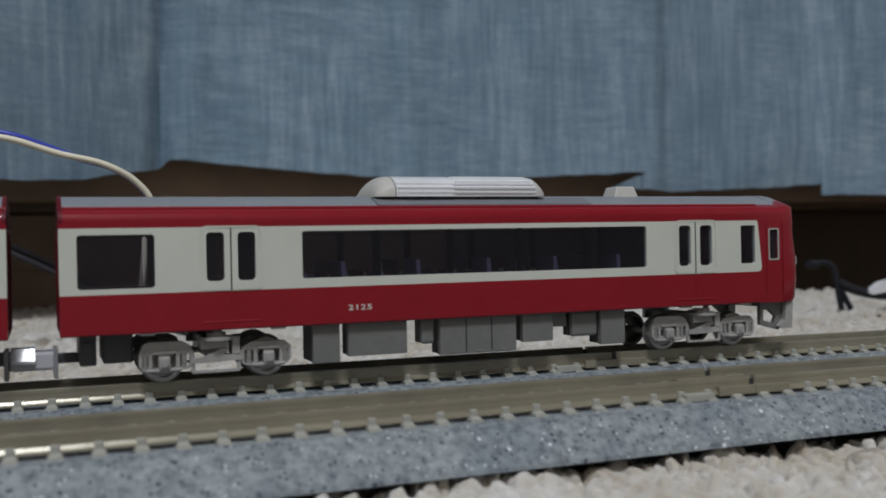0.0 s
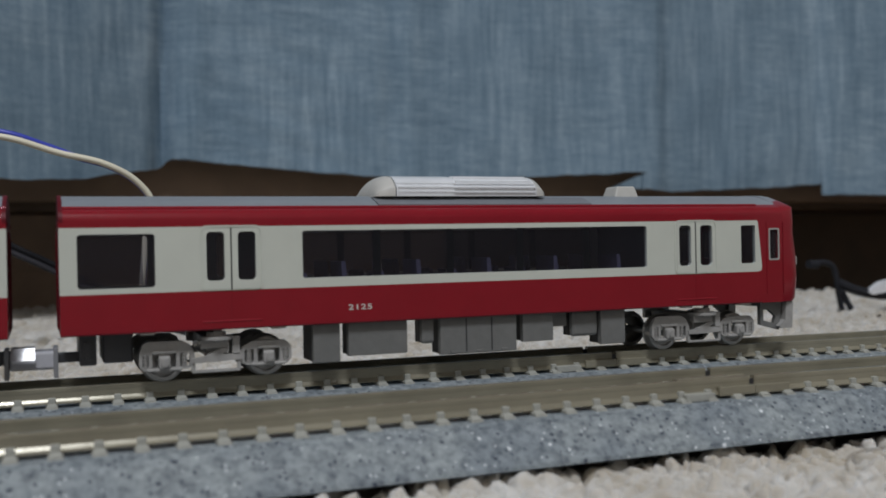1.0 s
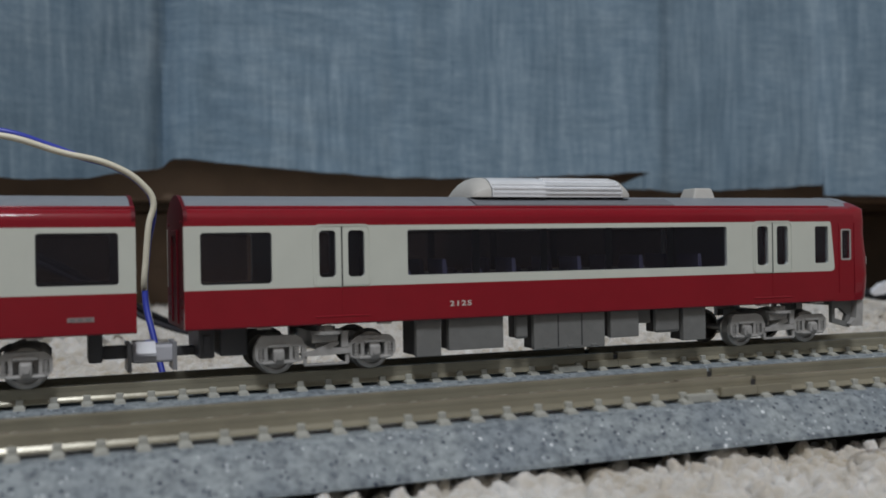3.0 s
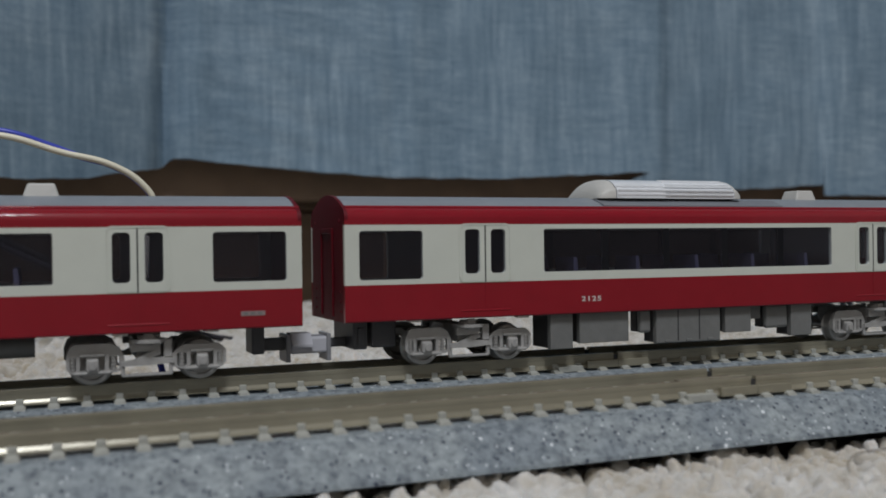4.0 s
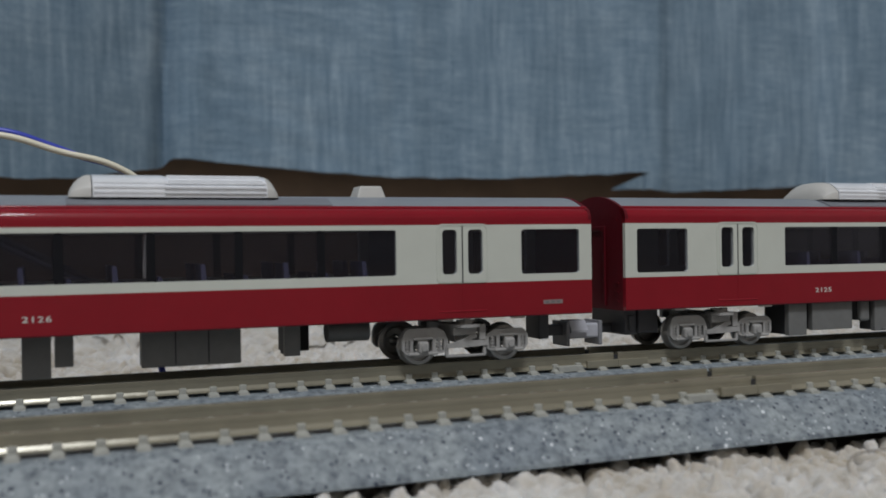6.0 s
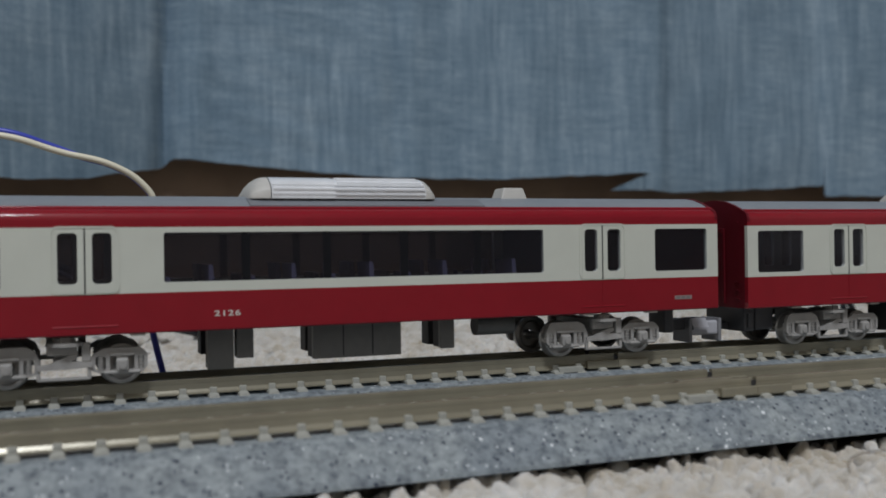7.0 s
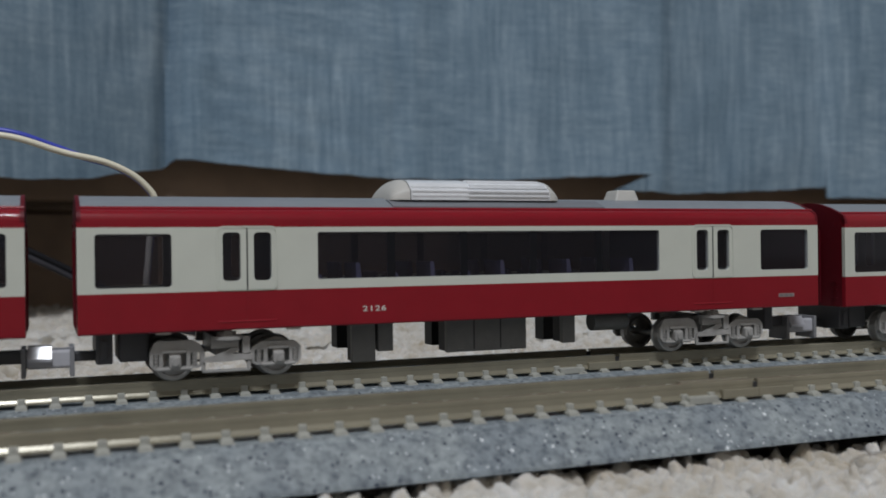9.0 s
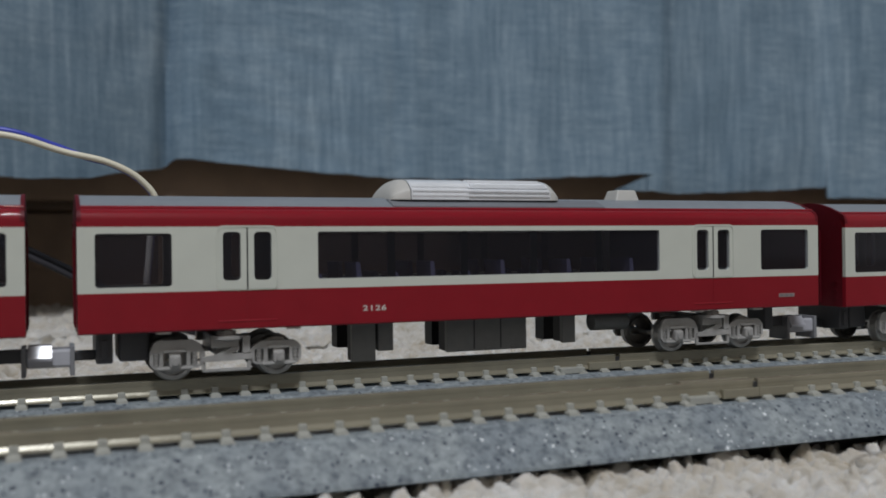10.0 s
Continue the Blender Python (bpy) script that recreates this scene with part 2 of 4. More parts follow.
def extrude_xz(bm, outline, y0, y1):
    """A solid with the (x, z) outline from y0 to y1."""
    a = [bm.verts.new((x, y0, z)) for x, z in outline]
    b = [bm.verts.new((x, y1, z)) for x, z in outline]
    n = len(a)
    for i in range(n):
        bm.faces.new((a[i], a[(i + 1) % n], b[(i + 1) % n], b[i]))
    bm.faces.new(a[::-1])
    bm.faces.new(b)


def rounded(x0, x1, z0, z1, r, n=4):
    """Corner points of a rounded rectangle, anticlockwise."""
    out = []
    for cx, cz, a in ((x1 - r, z1 - r, 0), (x0 + r, z1 - r, 90), (x0 + r, z0 + r, 180), (x1 - r, z0 + r, 270)):
        for i in range(n + 1):
            t = radians(a + 90 * i / n)
            out.append((cx + r * math.cos(t), cz + r * math.sin(t)))
    return out


def pierced(bm, outer, holes, y0, y1):
    """A wall in the xz plane with openings cut through, from y0 to y1."""
    edges, loops = [], [outer] + holes
    for loop in loops:
        vs = [bm.verts.new((x, y0, z)) for x, z in loop]
        edges += [bm.edges.new((vs[i], vs[(i + 1) % len(vs)])) for i in range(len(vs))]
    faces = [g for g in bmesh.ops.triangle_fill(bm, edges=edges, use_beauty=True)["geom"] if isinstance(g, bmesh.types.BMFace)]
    grown = bmesh.ops.extrude_face_region(bm, geom=faces)["geom"]
    bmesh.ops.translate(bm, vec=(0, y1 - y0, 0), verts=[v for v in grown if isinstance(v, bmesh.types.BMVert)])


def tube(name, points, radius, mat, parent=None, label="", res=4):
    """A round wire along millimetre points."""
    cu = bpy.data.curves.new(name, "CURVE")
    cu.dimensions, cu.bevel_depth, cu.bevel_resolution, cu.resolution_u, cu.use_fill_caps = "3D", radius * MM, 3, 8, True
    sp = cu.splines.new("BEZIER")
    sp.bezier_points.add(len(points) - 1)
    for bp, p in zip(sp.bezier_points, points):
        bp.co = Vector(p) * MM
        bp.handle_left_type = bp.handle_right_type = "AUTO"
    cu.materials.append(mat)
    ob = new(name, cu)
    ob.parent = parent
    if label:
        tagged(ob, label)
    return ob


def thing(name, label, category, group="", x=0, y=0, z=0):
    ob = new(name)
    ob.empty_display_size = 0.01
    ob.location = (x * MM, y * MM, z * MM)
    return tagged(ob, label, category, group)


# ---- room ----
def rug_edge(x):
    """The rug lies askew: its far edge runs nearer on the cab side."""
    return 258 - 0.29 * (x - 360)


def build_room():
    # unseen floor, kept dark so the glossy car sides reflect less
    bm = bmesh.new()
    box(bm, -1600, 1900, -2200, 900, -60, -24)
    tagged(part("floor", bm, FLOOR_DARK), "unseen dark brown floor around the rug", "floor", kind="structure")
    rug = thing("rug", "thick beige shag rug under the model track", "rug", x=200, y=110, z=-24)
    bm = bmesh.new()
    corners = [(-220, -190), (680, -190), (680, rug_edge(680)), (-220, rug_edge(-220))]
    lo, hi = [bm.verts.new((x - 200, y - 110, 0)) for x, y in corners], [bm.verts.new((x - 200, y - 110, 11.5)) for x, y in corners]
    for i in range(4):
        bm.faces.new((lo[i], lo[(i + 1) % 4], hi[(i + 1) % 4], hi[i]))
    bm.faces.new(lo[::-1])
    bm.faces.new(hi)
    part("rug_backing", bm, CARPET, rug)
    for name, b in (("wall_north", (-1600, 1900, 900, 1000, -60, 2400)), ("wall_south", (-1600, 1900, -2300, -2200, -60, 2400)),
                    ("wall_west", (-1700, -1600, -2300, 1000, -60, 2400)), ("wall_east", (1900, 2000, -2300, 1000, -60, 2400))):
        bm = bmesh.new()
        box(bm, *b)
        tagged(part(name, bm, WALL_SHADE if name == "wall_south" else WALLPAPER), "plain papered room wall", "wall", kind="structure")
    bm = bmesh.new()
    box(bm, -1700, 2000, -2300, 1000, 2400, 2450)
    tagged(part("ceiling", bm, WALLPAPER), "plain off-white room ceiling", "ceiling", kind="structure")


build_room()


def carpet_height(x, y):
    """Lumpy pile: millimetres above the base."""
    h = 1.3 * noise.noise((x * 0.012, y * 0.012, 3.1)) + 1.0 * noise.noise((x * 0.05, y * 0.05, 7.7))
    # pile pressed into a furrow along the front edge of the bed
    h -= 0.45 * math.exp(-((y + 47) / 3.5) ** 2)
    # pile pressed down below the track bed
    if -43 < y < 14:
        h -= 2.4 * min(1, min((y + 43) / 2, (14 - y) / 4))
    return h


def pile_sheet(rng, x0, x1, y0, y1, cell, step, size, base, shag):
    """A soft sheet of merged tufts: every tuft swells the pile round it."""
    xs, ys = np.arange(x0, x1 + cell, cell), np.arange(y0, y1 + cell, cell)
    low = np.array([[carpet_height(x, y) for x in xs[::4]] for y in ys[::4]])
    ground = np.repeat(np.repeat(low, 4, 0), 4, 1)[:len(ys), :len(xs)]
    for _ in range(3):
        ground = (np.roll(ground, 1, 0) + np.roll(ground, -1, 0) + np.roll(ground, 1, 1) + np.roll(ground, -1, 1) + ground) / 5
    total = np.full((len(ys), len(xs)), math.exp(-2.2 * 2.4))
    k = 2.2
    for gx in np.arange(x0, x1, step):
        for gy in np.arange(y0, y1, step):
            cx, cy = gx + rng.uniform(-0.7, 0.7) * step, gy + rng.uniform(-0.7, 0.7) * step
            r, top = size * rng.uniform(0.65, 1.4), rng.normal(0, 0.42 * shag) * size
            e, turn = rng.uniform(0.65, 1.0), rng.uniform(0, math.pi)
            i0, i1 = max(0, int((cx - 1.5 * r - x0) / cell)), min(len(xs), int((cx + 1.5 * r - x0) / cell) + 2)
            j0, j1 = max(0, int((cy - 1.5 * r - y0) / cell)), min(len(ys), int((cy + 1.5 * r - y0) / cell) + 2)
            if i0 >= i1 or j0 >= j1:
                continue
            dx, dy = np.meshgrid(xs[i0:i1] - cx, ys[j0:j1] - cy)
            u, v = dx * math.cos(turn) + dy * math.sin(turn), (dy * math.cos(turn) - dx * math.sin(turn)) / e
            d = (u * u + v * v) / (r * r)
            h = top - 1.35 * size * d ** 1.5
            total[j0:j1, i0:i1] += np.exp(k / size * np.clip(h, -8, 8))
    height = base + ground + np.log(total) * size / k
    # yarn ends: ragged relief at three sizes, then a sideways ruffle that undercuts the tufts
    gx, gy = np.meshgrid(xs / size, ys / size)
    for f, a, q in ((1.1, 0.22, 0.4), (2.9, 0.13, 1.9), (6.3, 0.09, 4.2)):
        u, w = gx * math.cos(q) + gy * math.sin(q), gy * math.cos(q) - gx * math.sin(q)
        height += size * shag * a * np.sin(f * u + 2.6 * np.sin(f * 0.63 * w + q)) * np.sin(f * 0.8 * w + 2.4 * np.sin(f * 0.71 * u))
    gx, gy = np.meshgrid(xs, ys)
    height += rng.normal(0, 0.025 * size, height.shape)
    px = gx + 0.18 * size * np.sin(height * 3.1 / size + gy * 1.1 / size)
    py = gy + 0.18 * size * np.cos(height * 2.7 / size + gx * 1.3 / size)
    v = np.stack([px, py, height], -1).reshape(-1, 3)
    n, m = len(xs), len(ys)
    a = (np.arange(m - 1)[:, None] * n + np.arange(n - 1)[None]).ravel()
    return v, np.stack([a, a + 1, a + n + 1, a + n], 1)


def build_pile():
    """The rug's shag: merged tufts that nobody could count."""
    rng = np.random.default_rng(5)
    verts, faces, count = [], [], 0
    for args in ((12, 185, -104, -35, 0.36, 1.6, 1.15, -7.8, 1.0), (-60, 12, -118, -35, 1.5, 4.0, 2.6, -9.0, 1.0), (185, 420, -104, 12, 2.0, 4.0, 2.6, -9.0, 1.0),
                 (-70, 276, 12, 115, 0.8, 2.6, 1.8, -8.4, 0.7), (-70, 560, 110, 400, 1.5, 3.6, 2.5, -8.3, 0.6), (264, 560, 12, 115, 1.6, 3.6, 2.5, -8.6, 0.7)):
        v, f = pile_sheet(rng, *args)
        verts.append(v)
        faces.append(f + count)
        count += len(v)
    v, f = np.concatenate(verts), np.concatenate(faces)
    f = f[v[f[:, 0], 1] < rug_edge(v[f[:, 0], 0])]
    v = v * MM
    me = bpy.data.meshes.new("carpet_pile")
    me.from_pydata(v.tolist(), [], f.tolist())
    me.materials.append(PILE)
    for p in me.polygons:
        p.use_smooth = True
    tagged(new("carpet_pile", me), "lumpy beige shag pile of a thick rug", "rug pile", kind="stuff")


def pile_material():
    m = material("pile_yarn", (0.575, 0.558, 0.528), 0.95, vary=0.08, second=(0.36, 0.31, 0.235), scale=330, bump=0.6, bump_scale=2200, spec=0.05)
    b = m.node_tree.nodes["Principled BSDF"]
    b.inputs["Sheen Weight"].default_value, b.inputs["Sheen Roughness"].default_value = 0.5, 0.6
    b.inputs["Subsurface Weight"].default_value, b.inputs["Subsurface Scale"].default_value = 0.5, 0.0012
    b.inputs["Subsurface Radius"].default_value = (1.0, 0.85, 0.7)
    return m


PILE = pile_material()
build_pile()


# ---- cabinet and its cloth ----
def build_cabinet():
    cab = thing("wooden_cabinet", "dark brown wooden cabinet low on the carpet", "cabinet", x=180, y=322, z=-12.5)
    bm = bmesh.new()
    box(bm, -600, 700, 8, 420, 48, 560, 1.5)
    part("carcass", bm, WOOD, cab)
    bm = bmesh.new()
    box(bm, -600, 700, -12, 8, 52, 130, 0.8)
    part("apron", bm, WOOD_LIT, cab, "brown front board in a lit tone")
    for z0, z1 in ((-2, 22), (22.1, 47.4)):
        bm = bmesh.new()
        box(bm, -600, 20, 30, 42, z0, z1, 0.3)
        part("plinth_board", bm, WOOD_LIT, cab)
    bm = bmesh.new()
    box(bm, 20, 700, 66, 76, -11.4, 47.4)
    part("recess_back", bm, WOOD, cab)


build_cabinet()


def hem(points, x):
    """Height of a sheet's lower edge at x."""
    xs, zs = zip(*points)
    return float(np.interp(x, xs, zs))


def sheet_depth(x, z):
    """How the cloth hangs: broad soft folds, a tucked crease and slanting wrinkles."""
    y = 292 + 2.5 * noise.noise((x * 0.010, z * 0.004, 1.0)) + 1.4 * noise.noise((x * 0.030, z * 0.010, 9.0))
    # left of the crease the cloth swings forward, away from the lamp
    e = 51.0 - x + 2.5 * noise.noise((0, z * 0.012, 2.0))
    soft = 4.0 * math.log1p(math.exp(max(-30, min(30, e / 4.0))))
    y += 4.5 - 0.70 * min(soft, 137) - 0.045 * max(0, min(x, 300) - 47)
    y += 7.0 * math.exp(-((e - 2.0) / 4.0) ** 2) - 1.8 * math.exp(-((e + 11) / 6) ** 2)
    # a second, shallow pleat
    y += 7.0 / (1 + math.exp(-(x - 294) / 3.0)) - 3.6 * max(0, min(1, (x - 250) / 40)) ** 2 + 0.04 * max(0, min(x, 400) - 300)
    y -= 3.0 / (1 + math.exp(-(x - 402) / 2.5)) + 0.10 * max(0, min(x, 470) - 400)
    y += 1.8 * math.exp(-((x - 150) / 4) ** 2) - 1.2 * math.exp(-((x - 160) / 6) ** 2)
    # slanting wrinkles between the pleats
    w = math.exp(-((x - 105) / 40) ** 2)
    y += 0.18 * w * math.sin((z + 0.35 * x) * 0.46 + 2.0 * noise.noise((x * 0.02, z * 0.02, 4)))
    y += 0.7 * noise.noise((x * 0.05, z * 0.05, 12.0))
    return y


def build_cloth():
    """One hanging cover of several widths whose hem falls in flaps."""
    cover = thing("cloth_cover", "heathered blue-grey woven cloth cover hanging over a wooden cabinet", "cloth", x=180, y=292, z=44)
    flaps = (
        # x from, x to, set back, lean of the hem, hem heights, upper edge
        (-420, 283, 0, 0, ((-420, 43.0), (-14, 44.6), (8, 45.2), (19, 46.8), (30, 49.3), (41, 50.8), (48, 53.0), (51.5, 56.8), (54, 56.6), (81, 54.2), (115, 51.5), (150, 49.2), (200, 49.2), (262, 52.0), (283, 53.2)), None),
        (281, 403, 1.5, 0, ((283, 44.5), (300, 43.2), (350, 45.4), (400, 48.4), (403, 48.4)), None),
        (264, 283, 3.0, 0, ((264, 44.2), (272, 44.6), (283, 44.5)), ((264, 44.6), (283, 53.0))),
        (402, 900, 0, 0, ((403, 42.5), (442, 42), (900, 42)), None),
    )
    for x0, x1, back, lean, line, upper in flaps:
        bm = bmesh.new()
        nx, nz = max(8, int((x1 - x0) / 2)), 90
        rows = []
        for side in (0, 1):
            grid = []
            for i in range(nx + 1):
                x = x0 + (x1 - x0) * i / nx
                z0 = hem(line, x) + 0.6 * noise.noise((x * 0.09, back, 0)) + 0.25 * noise.noise((x * 0.35, back, 5))
                z1 = 470.0 if upper is None else max(z0 + 0.2, hem(upper, x))
                col = []
                for j in range(nz + 1):
                    z = z0 + (z1 - z0) * (j / nz) ** 1.8
                    y = sheet_depth(x, z) + back * math.exp(-(z - z0) / 12) + lean * math.exp(-(z - z0) / 10)
                    col.append(bm.verts.new((x - 180, y + 0.8 * side - 292, z - 44)))
                grid.append(col)
            rows.append(grid)
        for grid in rows:
            for i in range(nx):
                for j in range(nz):
                    bm.faces.new((grid[i][j], grid[i + 1][j], grid[i + 1][j + 1], grid[i][j + 1]))
        a, b = rows
        for i in range(nx):
            bm.faces.new((a[i][0], a[i + 1][0], b[i + 1][0], b[i][0]))
        for i in (0, nx):
            for j in range(nz):
                bm.faces.new((a[i][j], a[i][j + 1], b[i][j + 1], b[i][j]))
        part("turned_corner" if upper else "cloth_width", bm, CLOTH, cover, smooth=True)


build_cloth()


# ---- tracks ----
JOINT, DROP = 84.0, -0.0055  # where two lengths meet, and how the further one falls away


def rail_outline(y):
    half = [(0.36, 0.0), (0.40, -0.10), (0.40, -0.55), (0.37, -0.65), (0.37, -1.42), (0.58, -1.74), (0.75, -1.92), (0.75, -2.05)]
    return [(y - d, z) for d, z in half] + [(y + d, z) for d, z in reversed(half)]


def build_track(x0, x1, name, sleepers, meshes):
    """A length of double track: one moulded bed, four rails, sleepers with fastenings. Its own x runs from the joint."""
    track = thing(name, "grey moulded double model railway track with brown rails", "model track", "track lengths")
    bm = bmesh.new()
    outline = [(13.0, -6.9), (12.4, -6.0), (8.3, -3.0), (6.8, -2.55), (-6.9, -2.55), (-8.8, -3.0), (-9.6, -3.4), (-23.4, -3.4), (-24.4, -3.0), (-26.2, -2.55), (-39.9, -2.55), (-41.4, -3.0), (-45.3, -6.4), (-45.5, -6.9)]
    n = max(2, int((x1 - x0) / 1.6))
    b0, b1 = x0 + (0.03 if x0 >= 0 else 0), x1 - (0.03 if x1 <= 0 else 0)  # a seam stays open between two beds
    grid = [[bm.verts.new((b0 + (b1 - b0) * i / n, y, z)) for y, z in outline] for i in range(n + 1)]
    for i in range(n):
        for j in range(len(outline) - 1):
            bm.faces.new((grid[i][j], grid[i + 1][j], grid[i + 1][j + 1], grid[i][j + 1]))
        bm.faces.new((grid[i][-1], grid[i + 1][-1], grid[i + 1][0], grid[i][0]))
    bm.faces.new(grid[0])
    bm.faces.new(grid[-1][::-1])
    part("ballast_bed", bm, BALLAST, track, "speckled grey moulded ballast bed")
    for yc in (0.0, -33.0):
        for y in (yc - 4.5, yc + 4.5):
            bm = bmesh.new()
            extrude_yz(bm, rail_outline(y), x0 + (0.4 if x0 >= 0 else 0), x1 - (0.4 if x1 <= 0 else 0))
            part("rail", bm, RAIL, track)
        for x in sleepers:
            ob = new("sleeper", meshes["sleeper"])
            ob.parent, ob.location = track, (x * MM, yc * MM, 0)
    return track


def sleeper_mesh():
    """A tie with blunt ends and a tapered chair gripping each rail on both sides."""
    bm = bmesh.new()
    rings = []
    for y, w, z in ((-6.45, 0.72, -2.52), (-6.15, 0.70, -2.30), (6.15, 0.70, -2.30), (6.45, 0.72, -2.52)):
        rings.append([bm.verts.new((-w - 0.08, y, -3.2)), bm.verts.new((-w, y, z)), bm.verts.new((w, y, z)), bm.verts.new((w + 0.08, y, -3.2))])
    for a, b in zip(rings, rings[1:]):
        for i in range(4):
            bm.faces.new((a[i], a[(i + 1) % 4], b[(i + 1) % 4], b[i]))
    bm.faces.new(rings[0])
    bm.faces.new(rings[-1][::-1])
    for y in (-4.5, 4.5):
        for d in (-1, 1):
            # upright clip block, then a skirt spreading down to the tie
            y0, y1 = sorted((y + d * 0.28, y + d * 0.86))
            box(bm, -0.46, 0.46, y0, y1, -2.25, -1.25 if y < 0 else -1.32, 0.12)
            low, high = ((0.3, -0.8), (0.3, 0.8), (1.8, 0.66), (1.8, -0.66)), ((0.3, -0.58), (0.3, 0.58), (1.1, 0.5), (1.1, -0.5))
            a = [bm.verts.new((x, y + d * o, -2.32)) for o, x in low]
            b = [bm.verts.new((x, y + d * o, -1.98)) for o, x in high]
            for i in range(4):
                bm.faces.new((a[i], a[(i + 1) % 4], b[(i + 1) % 4], b[i]))
            bm.faces.new(b)
            bm.faces.new(a[::-1])
    ob = part("sleeper", bm, SLEEPER)
    me = ob.data
    bpy.data.objects.remove(ob)
    return me


def build_tracks():
    meshes = {"sleeper": sleeper_mesh()}
    near = build_track(-190, 0, "model_track", [-2.95 - 4.005 * i for i in range(46)], meshes)
    near.location.x = JOINT * MM
    far = build_track(0, 330, "model_track", [1.2 + 3.83 * i for i in range(85)], meshes)
    far.location.x = JOINT * MM
    far.rotation_euler.y = -math.atan(DROP)
    for track, d in ((near, -1), (far, 1)):
        for y in (-4.5, 4.5, -37.5, -28.5):
            bm = bmesh.new()
            a, b = sorted((0, d * 5.5))
            for s in (-1, 1):
                y0, y1 = sorted((y + s * 0.42, y + s * 1.15))
                box(bm, a, b, y0, y1, -2.2, -1.0, 0.12)
            part("rail_joiner", bm, RAIL, track)
            if d < 0 and y in (-4.5, -37.5):
                bm = bmesh.new()
                box(bm, -10.9, -6.6, y - 1.7, y - 0.45, -2.5, -1.55, 0.12)
                part("joint_plate", bm, SLEEPER, track)
            if d < 0 and y == -37.5:
                bm = bmesh.new()
                box(bm, -10.8, -2.6, y + 0.42, y + 1.5, -2.2, 0.12, 0.1)
                part("joiner_cover", bm, RAIL, track)
            if d < 0:
                # black block fills the rail gap in place of its shade
                bm = bmesh.new()
                box(bm, -0.45, 0.45, y - 0.3, y + 0.3, -2.0, -0.4)
                part("gap_filler", bm, CHASSIS, track, "black filler standing for shade in the rail gap")


build_tracks()


# ---- train ----
HALF, SKIRT, BAND0, BAND1, EAVE = 9.2, 6.65, 11.8, 20.2, 22.5
ARCH = [(-9.2, 20.2), (-9.2, 20.9)] + [(-7.75 - 1.45 * math.cos(radians(a)), 21.1 + 1.45 * math.sin(radians(a))) for a in (8, 16, 24, 30, 36, 42, 48, 56, 64)] + [(-8.0, 22.58), (-7.42, 22.83)]
TOP = [(-7.42, 22.82), (-7.0, 23.02), (-5.5, 23.65), (-3.5, 24.25), (-1.5, 24.55), (0, 24.62)]


def mirror(line):
    return line + [(-y, z) for y, z in reversed(line) if y]


def strip(bm, line, x0, x1, thick):
    """A shell strip along a (y, z) line, thickened inwards."""
    inner = [(y * (1 - thick / HALF), z - thick * (0.15 if abs(y) > 9 else 0.9)) for y, z in line]
    extrude_yz(bm, line + inner[::-1], x0, x1)


